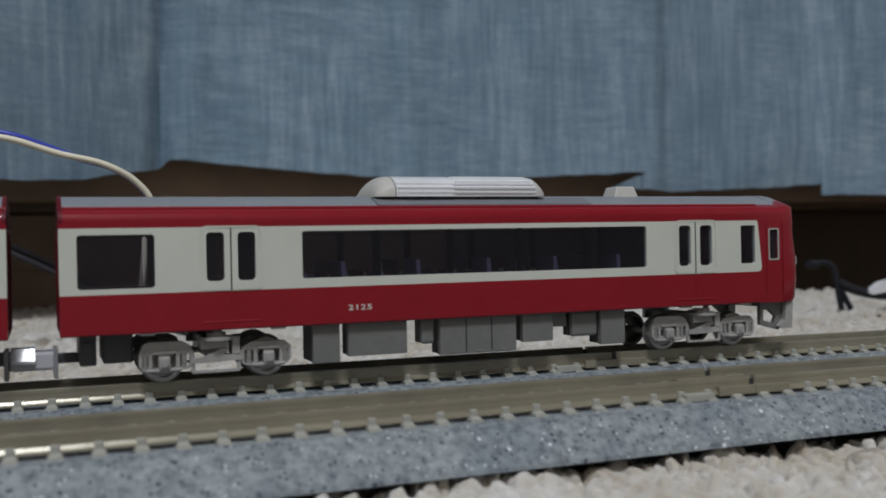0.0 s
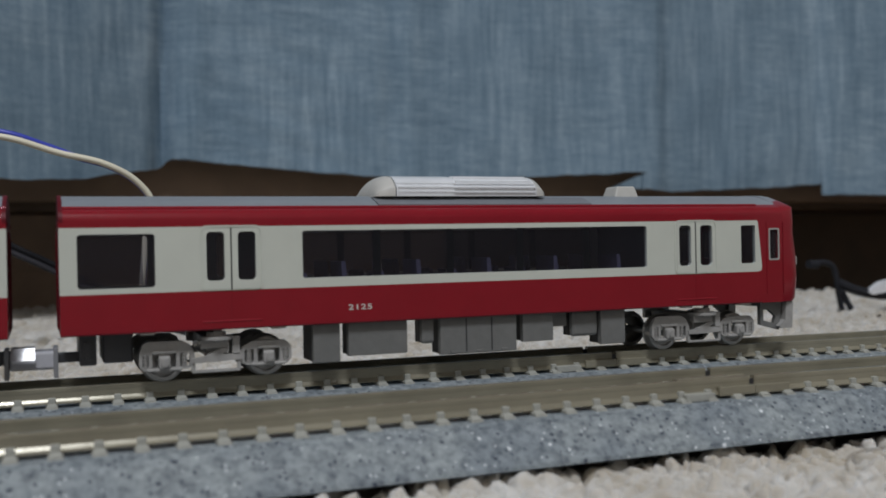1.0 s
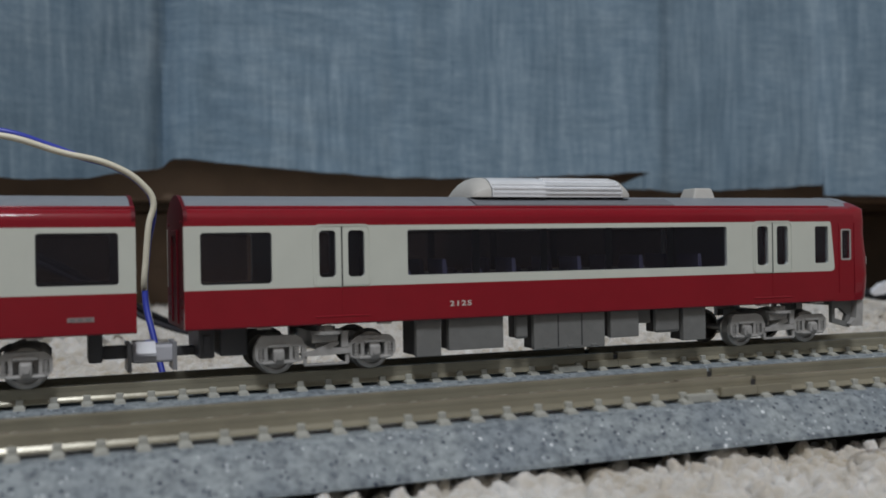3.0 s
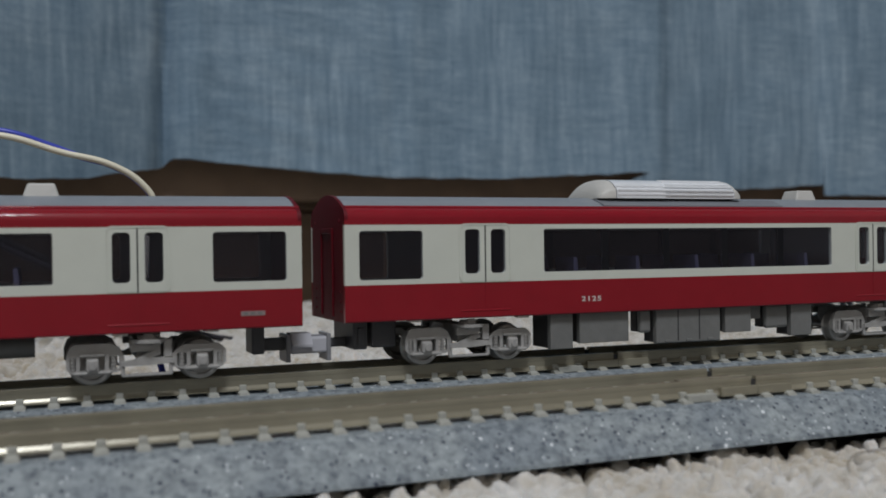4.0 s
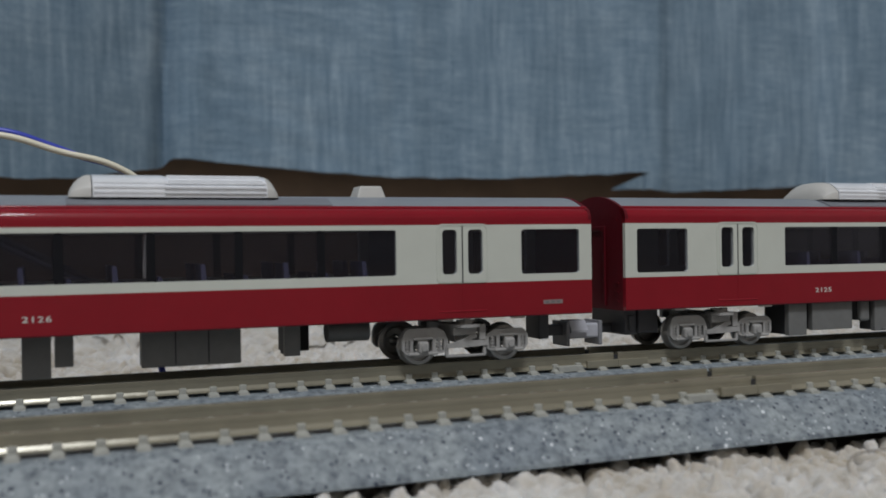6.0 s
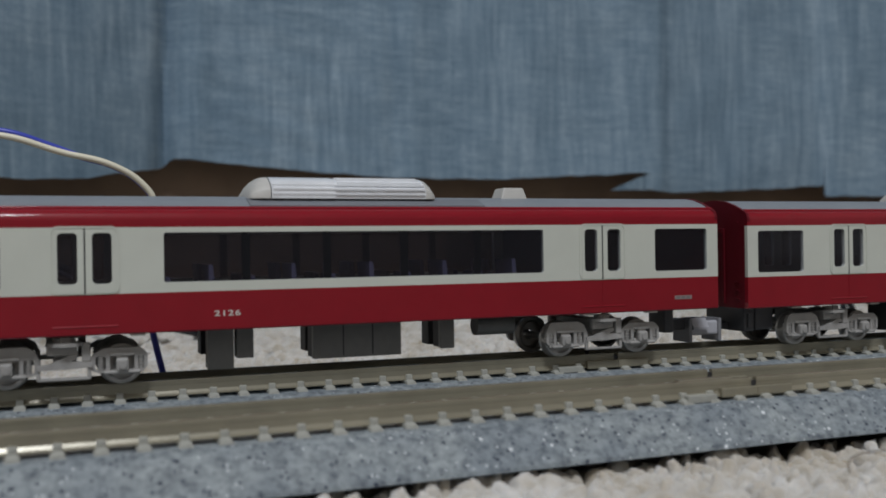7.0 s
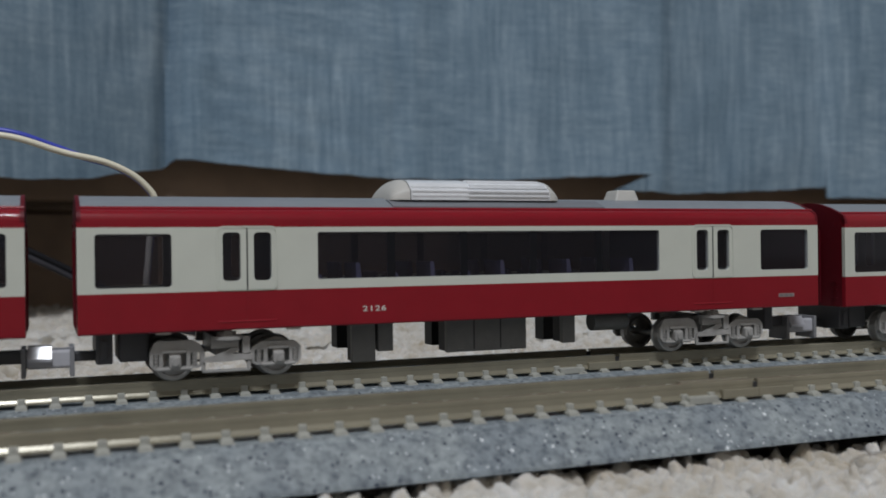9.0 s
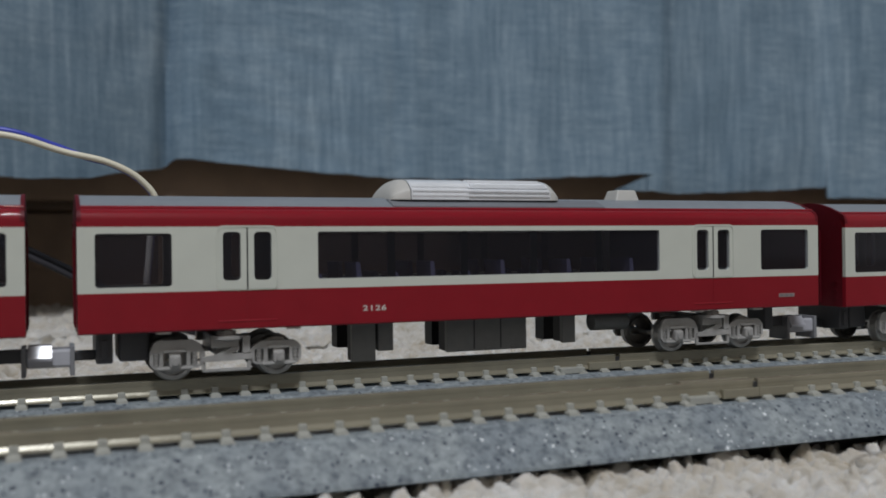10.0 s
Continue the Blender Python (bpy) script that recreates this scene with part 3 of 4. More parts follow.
def shell(car, length, cab):
    """The painted sides, shoulders, roof and ends."""
    end = 107.8 if cab else length
    holes = [rounded(2.1, 11.5, 12.5, 19.35, 0.45)]
    d2 = 0.0 if cab else 0.95
    doors = [(17.35, 25.1, 21.2), (90.98 + d2, 98.58 + d2, 94.72 + d2)]
    panes = []
    for a, b, g in doors:
        panes += [(a + 0.65, g - 0.87), (g + 0.9, b - 0.66)]
    holes += [rounded(a, b, 13.1, 19.5, 0.55) for a, b in panes]
    holes.append(rounded(30.8, 85.6, 13.1, 19.5, 0.3))
    if cab:
        holes.append(rounded(103.65, 106.5, 13.2, 19.4, 0.3))
        outer = [(0, BAND0), (107.0, BAND0), (107.65, BAND0 + 0.2), (107.8, BAND0 + 0.8), (107.1, 19.9), (106.9, BAND1), (0, BAND1)]
    else:
        holes.append(rounded(105.15, 114.9, 12.9, 19.5, 0.45))
        outer = [(0, BAND0), (length, BAND0), (length, BAND1), (0, BAND1)]
    for s in (-1, 1):
        bm = bmesh.new()
        if s > 0:
            holes[0] = rounded(2.1, 12.3, 12.2, 19.35, 0.45)
        pierced(bm, outer, [list(h) for h in holes], s * HALF, s * (HALF - 0.7))
        part("cream_band", bm, CREAM, car, "cream window band")
        # glazing just inside the wall
        y0, y1 = sorted((s * (HALF - 0.04), s * (HALF - 0.4)))
        spans = [(2.0, 11.6)] + [(a - 0.1, b + 0.1) for a, b in panes] + ([(103.55, 106.6)] if cab else [(105.05, 115.0)])
        for a, b in spans:
            o = part("window_pane", pane_mesh(a, b, y0, y1), GLASS, car)
            o.visible_shadow = False
        cuts = [30.2, 41.35, 52.4, 63.6, 74.8, 86.2]
        for a, b in zip(cuts, cuts[1:]):
            o = part("window_pane", pane_mesh(a + 0.56, b - 0.56, y0, y1), GLASS, car)
            o.visible_shadow = False
        for c in cuts[1:-1]:
            bm2 = bmesh.new()
            ya, yb = sorted((s * (HALF - 0.03), s * (HALF - 0.5)))
            box(bm2, c - 0.55, c + 0.55, ya, yb, 12.9, 19.7)
            part("window_pillar", bm2, PILLAR, car)
        # door leaves: raised rim and the centre gap
        for a, b, g in doors:
            for x0, x1 in ((a + 0.22, g - 0.12), (g + 0.12, b - 0.25)):
                bm = bmesh.new()
                ya, yb = s * (HALF + 0.001), s * (HALF + 0.07)
                p0, p1 = (x0 + 0.43, x1 - 0.75) if x0 < g - 1 else (x0 + 0.78, x1 - 0.41)
                pierced(bm, rounded(x0, x1, BAND0 + 0.15, 20.0, 0.25), [rounded(p0 - 0.02, p1 + 0.02, 13.08, 19.52, 0.55)], ya, yb)
                part("door_leaf", bm, CREAM, car)
            bm = bmesh.new()
            ya, yb = sorted((s * (HALF + 0.002), s * (HALF + 0.05)))
            box(bm, g - 0.09, g + 0.09, ya, yb, BAND0 + 0.05, 20.0)
            part("door_gap", bm, BLACK_LINE, car)
            bm = bmesh.new()
            box(bm, g - 0.05, g + 0.05, ya, yb, SKIRT + 1.3, BAND0)
            part("door_gap", bm, RED, car)
            bm = bmesh.new()
            ya, yb = s * (HALF + 0.001), s * (HALF + 0.11)
            pierced(bm, rounded(a - 0.25, b + 0.25, BAND0, 20.35, 0.9), [rounded(a, b, BAND0 + 0.02, 20.12, 0.75)], ya, yb)
            part("door_frame", bm, CREAM, car)
            bm = bmesh.new()
            ya, yb = s * HALF, s * (HALF + 0.08)
            extrude_yz(bm, [(ya, SKIRT + 1.02), (yb, SKIRT + 1.04), (yb, SKIRT + 1.1), (ya, SKIRT + 1.26)], a, b)
            part("door_sill", bm, RED, car)
    # lower red panels and shoulders
    for s in (-1, 1):
        bm = bmesh.new()
        extrude_yz(bm, [(s * HALF, BAND0), (s * HALF, SKIRT + 0.2), (s * (HALF - 0.15), SKIRT), (s * (HALF - 0.8), SKIRT), (s * (HALF - 0.8), BAND0)], 0, end)
        part("lower_panel", bm, RED, car)
        bm = bmesh.new()
        line = [(s * -y, z) for y, z in ARCH]
        inner = [(s * 8.4, 20.2), (s * 8.3, 21.0), (s * 8.0, 21.6), (s * 7.7, 22.0)][::-1]
        extrude_yz(bm, line + inner, 0, end)
        part("shoulder", bm, RED, car, smooth=True)
        # round bead added along the roof edge to catch a thin highlight
        bm = bmesh.new()
        extrude_yz(bm, [(s * (7.72 + 0.24 * math.cos(radians(q))), 22.72 + 0.24 * math.sin(radians(q))) for q in range(0, 360, 30)], 0.5, end)
        part("highlight_bead", bm, RED, car, smooth=True)
    bm = bmesh.new()
    extrude_yz(bm, mirror(TOP) + [(7.5, 22.2), (0, 23.6), (-7.5, 22.2)], 0.5, (end - 0.5) if not cab else 112.0)
    part("roof", bm, ROOF, car, "grey plastic roof", smooth=True)
    # end walls with a red rim above the roof
    full = [(-HALF + 0.0, SKIRT), (-HALF, BAND1)] + ARCH[1:] + TOP[1:]
    full = mirror(full)
    rim = [(y * 1.004, z + (0.12 if z > 22 else 0)) for y, z in full]
    for x0, x1 in [(0.0, 0.5)] + ([] if cab else [(length - 0.5, length)]):
        d = 1 if x0 > 1 else -1
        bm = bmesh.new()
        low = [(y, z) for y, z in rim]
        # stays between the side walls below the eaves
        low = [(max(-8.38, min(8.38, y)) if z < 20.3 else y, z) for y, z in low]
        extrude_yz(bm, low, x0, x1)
        part("end_wall", bm, RED_SHADED, car, "red end wall darkened as if in shade")
        xa, xb = sorted((x0 if d < 0 else x1, (x0 if d < 0 else x1) + d * 0.22))
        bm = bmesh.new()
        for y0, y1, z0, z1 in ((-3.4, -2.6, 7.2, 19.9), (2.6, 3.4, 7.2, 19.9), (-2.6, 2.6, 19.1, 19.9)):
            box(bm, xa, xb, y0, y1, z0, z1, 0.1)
        part("gangway_frame", bm, RED_SHADED, car)
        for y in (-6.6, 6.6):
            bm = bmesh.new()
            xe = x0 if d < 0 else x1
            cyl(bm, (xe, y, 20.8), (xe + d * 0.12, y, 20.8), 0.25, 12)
            part("end_lamp", bm, RED_SHADED, car)
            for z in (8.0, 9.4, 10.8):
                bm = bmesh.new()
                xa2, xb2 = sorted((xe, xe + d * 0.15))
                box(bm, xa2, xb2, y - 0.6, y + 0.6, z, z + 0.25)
                part("end_step", bm, RED_SHADED, car)


def pane_mesh(a, b, y0, y1):
    bm = bmesh.new()
    box(bm, a, b, y0, y1, 12.4 if b - a > 9 and b - a < 10.2 else 13.0, 19.6)
    return bm


def nose(car):
    """The rounded driver's cab, red, with its side window."""
    bm = bmesh.new()
    rows, steps = [], 7
    prof = [(SKIRT, 115.6, 9.05), (SKIRT + 0.6, 115.9, HALF), (10.5, 116.3, HALF), (14.0, 116.2, HALF), (18.0, 115.7, 9.15), (20.2, 115.45, 9.12), (21.6, 115.4, 9.0), (22.3, 115.4, 8.55), (22.83, 115.35, 7.42), (23.4, 115.2, 6.1), (24.0, 115.0, 4.3), (24.4, 114.8, 2.6), (24.6, 114.6, 1.0)]
    for z, xf, hw in prof:
        r = 2.6 if z < 20 else (2.0 if z < 22 else min(1.3, hw * 0.5))
        ring = []
        for k in range(steps + 1):
            a = radians(90 * k / steps)
            ring.append((xf - r + r * math.sin(a), -(hw - r + r * math.cos(a)), z))
        rows.append([bm.verts.new((112.0, -hw, z))] + [bm.verts.new(p) for p in ring] + [bm.verts.new((x, -y, z)) for x, y, z in reversed(ring)] + [bm.verts.new((112.0, hw, z))])
    for a, b in zip(rows, rows[1:]):
        for i in range(len(a) - 1):
            bm.faces.new((a[i], a[i + 1], b[i + 1], b[i]))
        bm.faces.new((a[-1], a[0], b[0], b[-1]))
    bm.faces.new(rows[-1])
    bm.faces.new(rows[0][::-1])
    part("cab_nose", bm, RED, car, "rounded red driver's cab front", smooth=True)
    bm = bmesh.new()
    a, b = [], []
    for y, z in mirror([(y * 0.97, z + 0.1) for y, z in TOP]):
        a.append(bm.verts.new((111.95, y, z)))
        b.append(bm.verts.new((114.2 - 0.8 * (abs(y) / 7.2) ** 4, y, z - 0.06)))
    c, d = [bm.verts.new(v.co + Vector((0, 0, -0.35))) for v in a], [bm.verts.new(v.co + Vector((0, 0, -0.35))) for v in b]
    for p, q in ((a, b), (b, d), (d, c), (c, a)):
        for i in range(len(a) - 1):
            bm.faces.new((p[i], p[i + 1], q[i + 1], q[i]))
    part("roof_front", bm, ROOF, car, "rounded front end of the grey roof", smooth=True)
    for s in (-1, 1):
        bm = bmesh.new()
        outer = [(107.8, SKIRT), (112.05, SKIRT), (112.05, 20.2), (106.92, 20.2), (107.12, 19.9), (107.82, BAND0 + 0.8), (107.67, BAND0 + 0.2), (107.02, BAND0 - 0.0), (107.8, BAND0 - 0.005)]
        pierced(bm, outer, [rounded(109.45, 111.15, 13.85, 18.65, 0.25)], s * HALF, s * (HALF - 0.7))
        part("cab_side", bm, RED, car)
        bm = bmesh.new()
        pierced(bm, rounded(109.2, 111.4, 13.6, 18.9, 0.3), [rounded(109.46, 111.14, 13.86, 18.64, 0.25)], s * (HALF - 0.1), s * (HALF + 0.06))
        part("cab_window_frame", bm, SILVER, car, "silver cab window frame")
        bm = bmesh.new()
        ya, yb = sorted((s * (HALF - 0.15), s * (HALF - 0.4)))
        box(bm, 109.42, 111.18, ya, yb, 13.8, 18.7)
        o = part("window_pane", bm, GLASS, car)
        o.visible_shadow = False
        bm = bmesh.new()
        for x in (108.75, 112.1):
            ya, yb = sorted((s * HALF, s * (HALF + 0.1)))
            box(bm, x, x + 0.12, ya, yb, SKIRT + 1.4, 19.9)
        part("cab_door_seam", bm, RED, car)
        bm = bmesh.new()
        extrude_yz(bm, [(s * -y, z) for y, z in ARCH] + [(s * 7.7, 22.0), (s * 8.3, 21.0), (s * 8.4, 20.2)], 106.8 + 1.0, 112.05)
        part("shoulder", bm, RED, car, smooth=True)
    for y in (-6.4, 6.4):
        bm = bmesh.new()
        box(bm, 115.4, 116.55, y - 1.2, y + 1.2, 12.6, 14.2, 0.25)
        part("headlight", bm, SILVER, car, "pale headlight lens")
    bm = bmesh.new()
    box(bm, 115.2, 115.8, -6.5, 6.5, 15.2, 20.0, 0.2)
    part("windscreen", bm, CHASSIS, car, "black glass windscreen")
    bm = bmesh.new()
    extrude_xz(bm, [(111.6, 2.6), (112.2, 2.2), (114.3, 2.2), (114.6, 6.6), (113.2, 6.6), (112.9, 3.6)], -8.6, -6.2)
    extrude_xz(bm, [(111.6, 2.6), (112.2, 2.2), (114.3, 2.2), (114.6, 6.6), (113.2, 6.6), (112.9, 3.6)], 6.2, 8.6)
    box(bm, 113.0, 114.3, -6.3, 6.3, 5.4, 6.6, 0.2)
    part("snow_plough", bm, BOGIE, car, "light grey snow plough")
    bm = bmesh.new()
    for y in (-7.7, 6.9):
        pierced(bm, [(108.5, 6.55), (108.5, 2.9), (112.3, 1.9), (112.9, 6.55)], [[(109.1, 5.3), (109.1, 3.6), (111.3, 3.0), (111.7, 4.2), (110.2, 5.4)]], y, y + 0.8)
    box(bm, 108.5, 113.0, -6.0, 6.0, 5.9, 6.6, 0.15)
    part("plough_bracket", bm, UNDER, car)


def interior(car, length):
    bm = bmesh.new()
    box(bm, 1.0, length - 1.5, -7.9, 7.9, 10.6, 11.2)
    part("interior_floor", bm, INSIDE, car)
    bm = bmesh.new()
    box(bm, 28.9, 29.5, -7.9, 7.9, 11.2, 22.0)
    box(bm, 87.0, 87.6, -7.9, 7.9, 11.2, 22.0)
    part("partition", bm, INSIDE, car)
    for i in range(10):
        bm = bmesh.new()
        x = 31.2 + i * 5.55
        top = 15.2 if i % 2 else 13.7
        for y0, y1 in ((-7.7, -1.8), (1.8, 7.7)):
            extrude_xz(bm, [(x, 11.2), (x + 3.2, 11.2), (x + 3.2, 12.9), (x + 0.7, 12.9), (x + 0.45, top), (x - 0.1, top)], y0, y1)
        part("seat_row", bm, SEAT, car, "dark blue moulded seats")


def bogie(car, xc, rise):
    """Sideframes with axleboxes and springs; wheelsets turn in it."""
    bm = bmesh.new()
    for s in (-1, 1):
        def b(x0, x1, z0, z1, ya, yb, bev=0.15):
            y0, y1 = sorted((s * ya, s * yb))
            box(bm, x0, x1, y0, y1, z0, z1, bev)

        def outline(pts, ya, yb):
            extrude_xz(bm, pts, s * ya, s * yb)
        for xw, k in ((-6.85, -1), (6.85, 1)):
            # cheek plate round the axlebox, with slots for the box and the springs
            lift = 0.35 if k < 0 else -0.25
            rim = [(3.9, 2.1), (3.9, 3.6), (3.3, 4.5 + lift), (2.3, 5.05 + lift), (-2.2, 5.05 + lift), (-2.7, 4.7 + lift), (-3.15, 3.9), (-3.15, 2.3), (-2.6, 1.65), (2.9, 1.65)]
            slots = [(-1.5, -0.72, 1.95, 3.9), (0.72, 1.5, 1.95, 3.9), (-2.75, -1.95, 2.0, 3.75), (2.0, 3.25, 2.0, 3.75)]
            bm2 = bmesh.new()
            pierced(bm2, [(xw - k * x, z) for x, z in rim], [rounded(*sorted((xw - k * a, xw - k * c)), z0, z1, 0.2, 2) for a, c, z0, z1 in slots], s * 6.5, s * 7.2)
            bmesh.ops.recalc_face_normals(bm2, faces=bm2.faces)
            cheek = bpy.data.meshes.new("cheek")
            bm2.to_mesh(cheek)
            bm2.free()
            bm.from_mesh(cheek)
            bpy.data.meshes.remove(cheek)
            b(xw - 0.78, xw + 0.78, 1.75, 3.5, 6.6, 7.9, 0.32)
            cyl(bm, (xw, s * 7.85, 2.64), (xw, s * 8.1, 2.64), 0.5, 12)
            b(xw - 1.5, xw + 1.5, 3.75, 4.15, 7.15, 7.4, 0.1)
            for dx in (k * 2.35, -k * 2.6):
                cyl(bm, (xw + dx, s * 6.85, 1.9), (xw + dx, s * 6.85, 3.7), 0.28, 8)
                for z in (2.1, 2.55, 3.0, 3.45):
                    cyl(bm, (xw + dx, s * 6.85, z), (xw + dx, s * 6.85, z + 0.22), 0.42, 10)
            b(xw - 2.3, xw + 2.3, 1.5, 1.9, 7.15, 7.6, 0.15)
        # air spring on its bolster plate, links and step
        cyl(bm, (0, s * 6.6, 5.3), (0, s * 6.6, 5.75), 2.3, 20)
        cyl(bm, (0, s * 6.6, 5.75), (0, s * 6.6, 6.3), 1.3, 20)
        b(-2.2, 1.5, 4.1, 5.35, 6.4, 7.45, 0.15)
        outline([(-3.3, 2.35), (-3.3, 2.95), (-1.9, 3.1), (0.4, 4.15), (1.5, 4.15), (1.5, 3.75), (0.6, 3.4), (3.2, 3.2), (3.2, 2.55), (0.0, 2.35)], 7.0, 7.6)
        b(1.95, 3.0, 3.3, 5.7, 6.7, 7.5, 0.12)
        b(-3.3, 3.0, 0.95, 1.3, 6.9, 7.4, 0.1)
        b(-3.4, -2.9, 1.1, 2.6, 6.9, 7.4, 0.1)
        b(2.6, 3.1, 1.1, 2.8, 6.9, 7.4, 0.1)
        b(-0.6, 0.6, 5.0, 6.5, 7.2, 7.9, 0.1)
    box(bm, -1.4, 1.4, -6.0, 6.0, 3.0, 5.6, 0.2)
    bo = part("bogie", bm, BOGIE, car, "grey plastic bogie")
    bo.location = (xc * MM, 0, -xc * rise * MM)
    sets = []
    for xw in (-6.85, 6.85):
        bm = bmesh.new()
        for s in (-1, 1):
            prof = [(3.55, 0.0), (3.55, 2.2), (3.9, 2.35), (4.1, 2.95), (4.3, 2.75), (5.6, 2.66), (5.75, 2.5), (5.75, 2.1), (5.35, 1.95), (5.35, 0.95), (5.8, 0.8), (5.8, 0.0)]
            # spun about the axle, flange on the inner side
            n, rings = 28, []
            for y, r in prof:
                rings.append([bm.verts.new((r * math.cos(2 * math.pi * i / n), s * y, r * math.sin(2 * math.pi * i / n))) for i in range(n)] if r else None)
            for a, c in zip(rings, rings[1:]):
                if a and c:
                    for i in range(n):
                        bm.faces.new((a[i], a[(i + 1) % n], c[(i + 1) % n], c[i]))
            # two small holes' rims make the turning show
            for k in range(2):
                an = math.pi * k + 0.4
                cyl(bm, (1.45 * math.cos(an), s * 5.3, 1.45 * math.sin(an)), (1.45 * math.cos(an), s * 5.5, 1.45 * math.sin(an)), 0.28, 8)
        cyl(bm, (0, -7.4, 0), (0, 7.4, 0), 0.55, 12)
        w = part("wheelset", bm, WHEEL, bo, "turned metal wheelset", smooth=True)
        w.location = (xw * MM, 0, 2.66 * MM)
        sets.append((w, xw))
    return sets


def roof_unit(car, x0, rise):
    """Long silver cooler with domed end caps."""
    def dome(h, w):
        side = [(1.0, 0.0), (1.0, 0.36), (0.985, 0.41), (0.90, 0.56), (0.78, 0.74), (0.62, 0.88), (0.42, 0.96), (0.2, 0.99), (0.0, 1.0)]
        return [(w * y, 24.15 + rise + h * z) for y, z in side] + [(-w * y, 24.15 + rise + h * z) for y, z in side[-2::-1]]
    bm = bmesh.new()
    extrude_yz(bm, dome(3.25, 5.9), x0 + 3.85, x0 + 12.9)
    ac = part("cooler", bm, UNIT, car, "silver ribbed roof cooler", smooth=True)
    bm = bmesh.new()
    extrude_yz(bm, dome(3.15, 5.75), x0 + 12.95, x0 + 26.5)
    part("cooler_cover", bm, UNIT, ac, smooth=True)
    for caps, seq in (("front", [(3.7, 1.0), (3.3, 1.0), (2.8, 0.95), (2.2, 0.83), (1.6, 0.63), (1.15, 0.38), (0.9, 0.08)]), ("back", [(26.5, 0.99), (27.0, 0.93), (27.5, 0.76), (27.95, 0.45), (28.15, 0.08)])):
        bm = bmesh.new()
        rings = []
        for dx, k in seq:
            rings.append([bm.verts.new((x0 + dx, y, z)) for y, z in dome(3.2 * k, 5.85 * (0.86 + 0.14 * k))])
        for a, b in zip(rings, rings[1:]):
            for i in range(len(a) - 1):
                bm.faces.new((a[i], a[i + 1], b[i + 1], b[i]))
        bm.faces.new(rings[0])
        bm.faces.new(rings[-1][::-1])
        part("cooler_cap", bm, UNIT_CAP, ac, "pale grey domed end cap", smooth=True)
    for z, y in ((24.75 + rise, 5.85), (25.42 + rise, 5.86), (26.0 + rise, 5.3)):
        for s in (-1, 1):
            bm = bmesh.new()
            ya, yb = sorted((s * (y - 0.2), s * (y + 0.12)))
            box(bm, x0 + 4.0, x0 + 26.3, ya, yb, z - 0.1, z + 0.12)
            part("cooler_rib", bm, UNIT, ac)
    for y, z in ((4.65, 26.45), (3.7, 26.92), (2.5, 27.2)):
        for s in (-1, 1):
            bm = bmesh.new()
            ya, yb = sorted((s * (y - 0.2), s * (y + 0.2)))
            box(bm, x0 + 13.4, x0 + 26.0, ya, yb, z + rise - 0.3, z + rise + 0.1, 0.06)
            part("cooler_slot", bm, UNIT, ac)
    bm = bmesh.new()
    extrude_yz(bm, [(-7.3, 22.95), (-7.3, 23.15), (-5.5, 23.85), (-4.5, 24.2), (4.5, 24.2), (5.5, 23.85), (7.3, 23.15), (7.3, 22.95)], x0 + 0.6, x0 + 35.2)
    part("roof_mat", bm, ROOF_DARK, car, "darker grey roof mat")


def roof_box(car, x0):
    """A low vent with sloped ends."""
    bm = bmesh.new()
    lo, hi = 24.2, 26.15
    base = [(x0 + 1.2, -2.1), (x0 + 5.8, -2.1), (x0 + 5.8, 2.1), (x0 + 1.2, 2.1)]
    crown = [(x0 + 1.9, -1.7), (x0 + 5.2, -1.7), (x0 + 5.2, 1.7), (x0 + 1.9, 1.7)]
    a, b = [bm.verts.new((x, y, lo)) for x, y in base], [bm.verts.new((x, y, hi)) for x, y in crown]
    for i in range(4):
        bm.faces.new((a[i], a[(i + 1) % 4], b[(i + 1) % 4], b[i]))
    bm.faces.new(a[::-1])
    bm.faces.new(b)
    bmesh.ops.bevel(bm, geom=list(bm.edges), offset=0.22, segments=2, affect="EDGES", profile=0.5)
    part("roof_vent_box", bm, UNIT_CAP, car, "pale trapezoid roof box")


def under_boxes(car, specs):
    """specs: x from, x to, lower edge, depth, corner rounding, doors."""
    for x0, x1, z0, y0, y1, bev, doors in specs:
        bm = bmesh.new()
        box(bm, x0, x1, y0, y0 + 1.1, z0, 6.75, bev)
        ob = part("equipment_box", bm, UNDER, car, "grey underfloor equipment box")
        # shade on the box sides is put into this dark body colour
        bm = bmesh.new()
        box(bm, x0 + 0.08, x1 - 0.08, y0 + 1.12, y1, z0 + 0.12, 6.7, 0.1)
        part("box_body", bm, CHASSIS, ob, "box body coloured dark for its shaded sides")
        for i in range(1, doors):
            x = x0 + (x1 - x0) * i / doors
            bm = bmesh.new()
            box(bm, x - 0.09, x + 0.09, y0 - 0.05, y0 + 0.3, z0 + 0.35, 6.5)
            part("box_seam", bm, CHASSIS, ob)
        if doors > 1:
            for i in range(doors):
                xm = x0 + (x1 - x0) * (i + 0.5) / doors
                bm = bmesh.new()
                box(bm, xm - 0.5, xm + 0.5, y0 - 0.22, y0 + 0.2, z0 + 0.15, z0 + 0.5, 0.06)
                part("box_latch", bm, UNDER, ob)


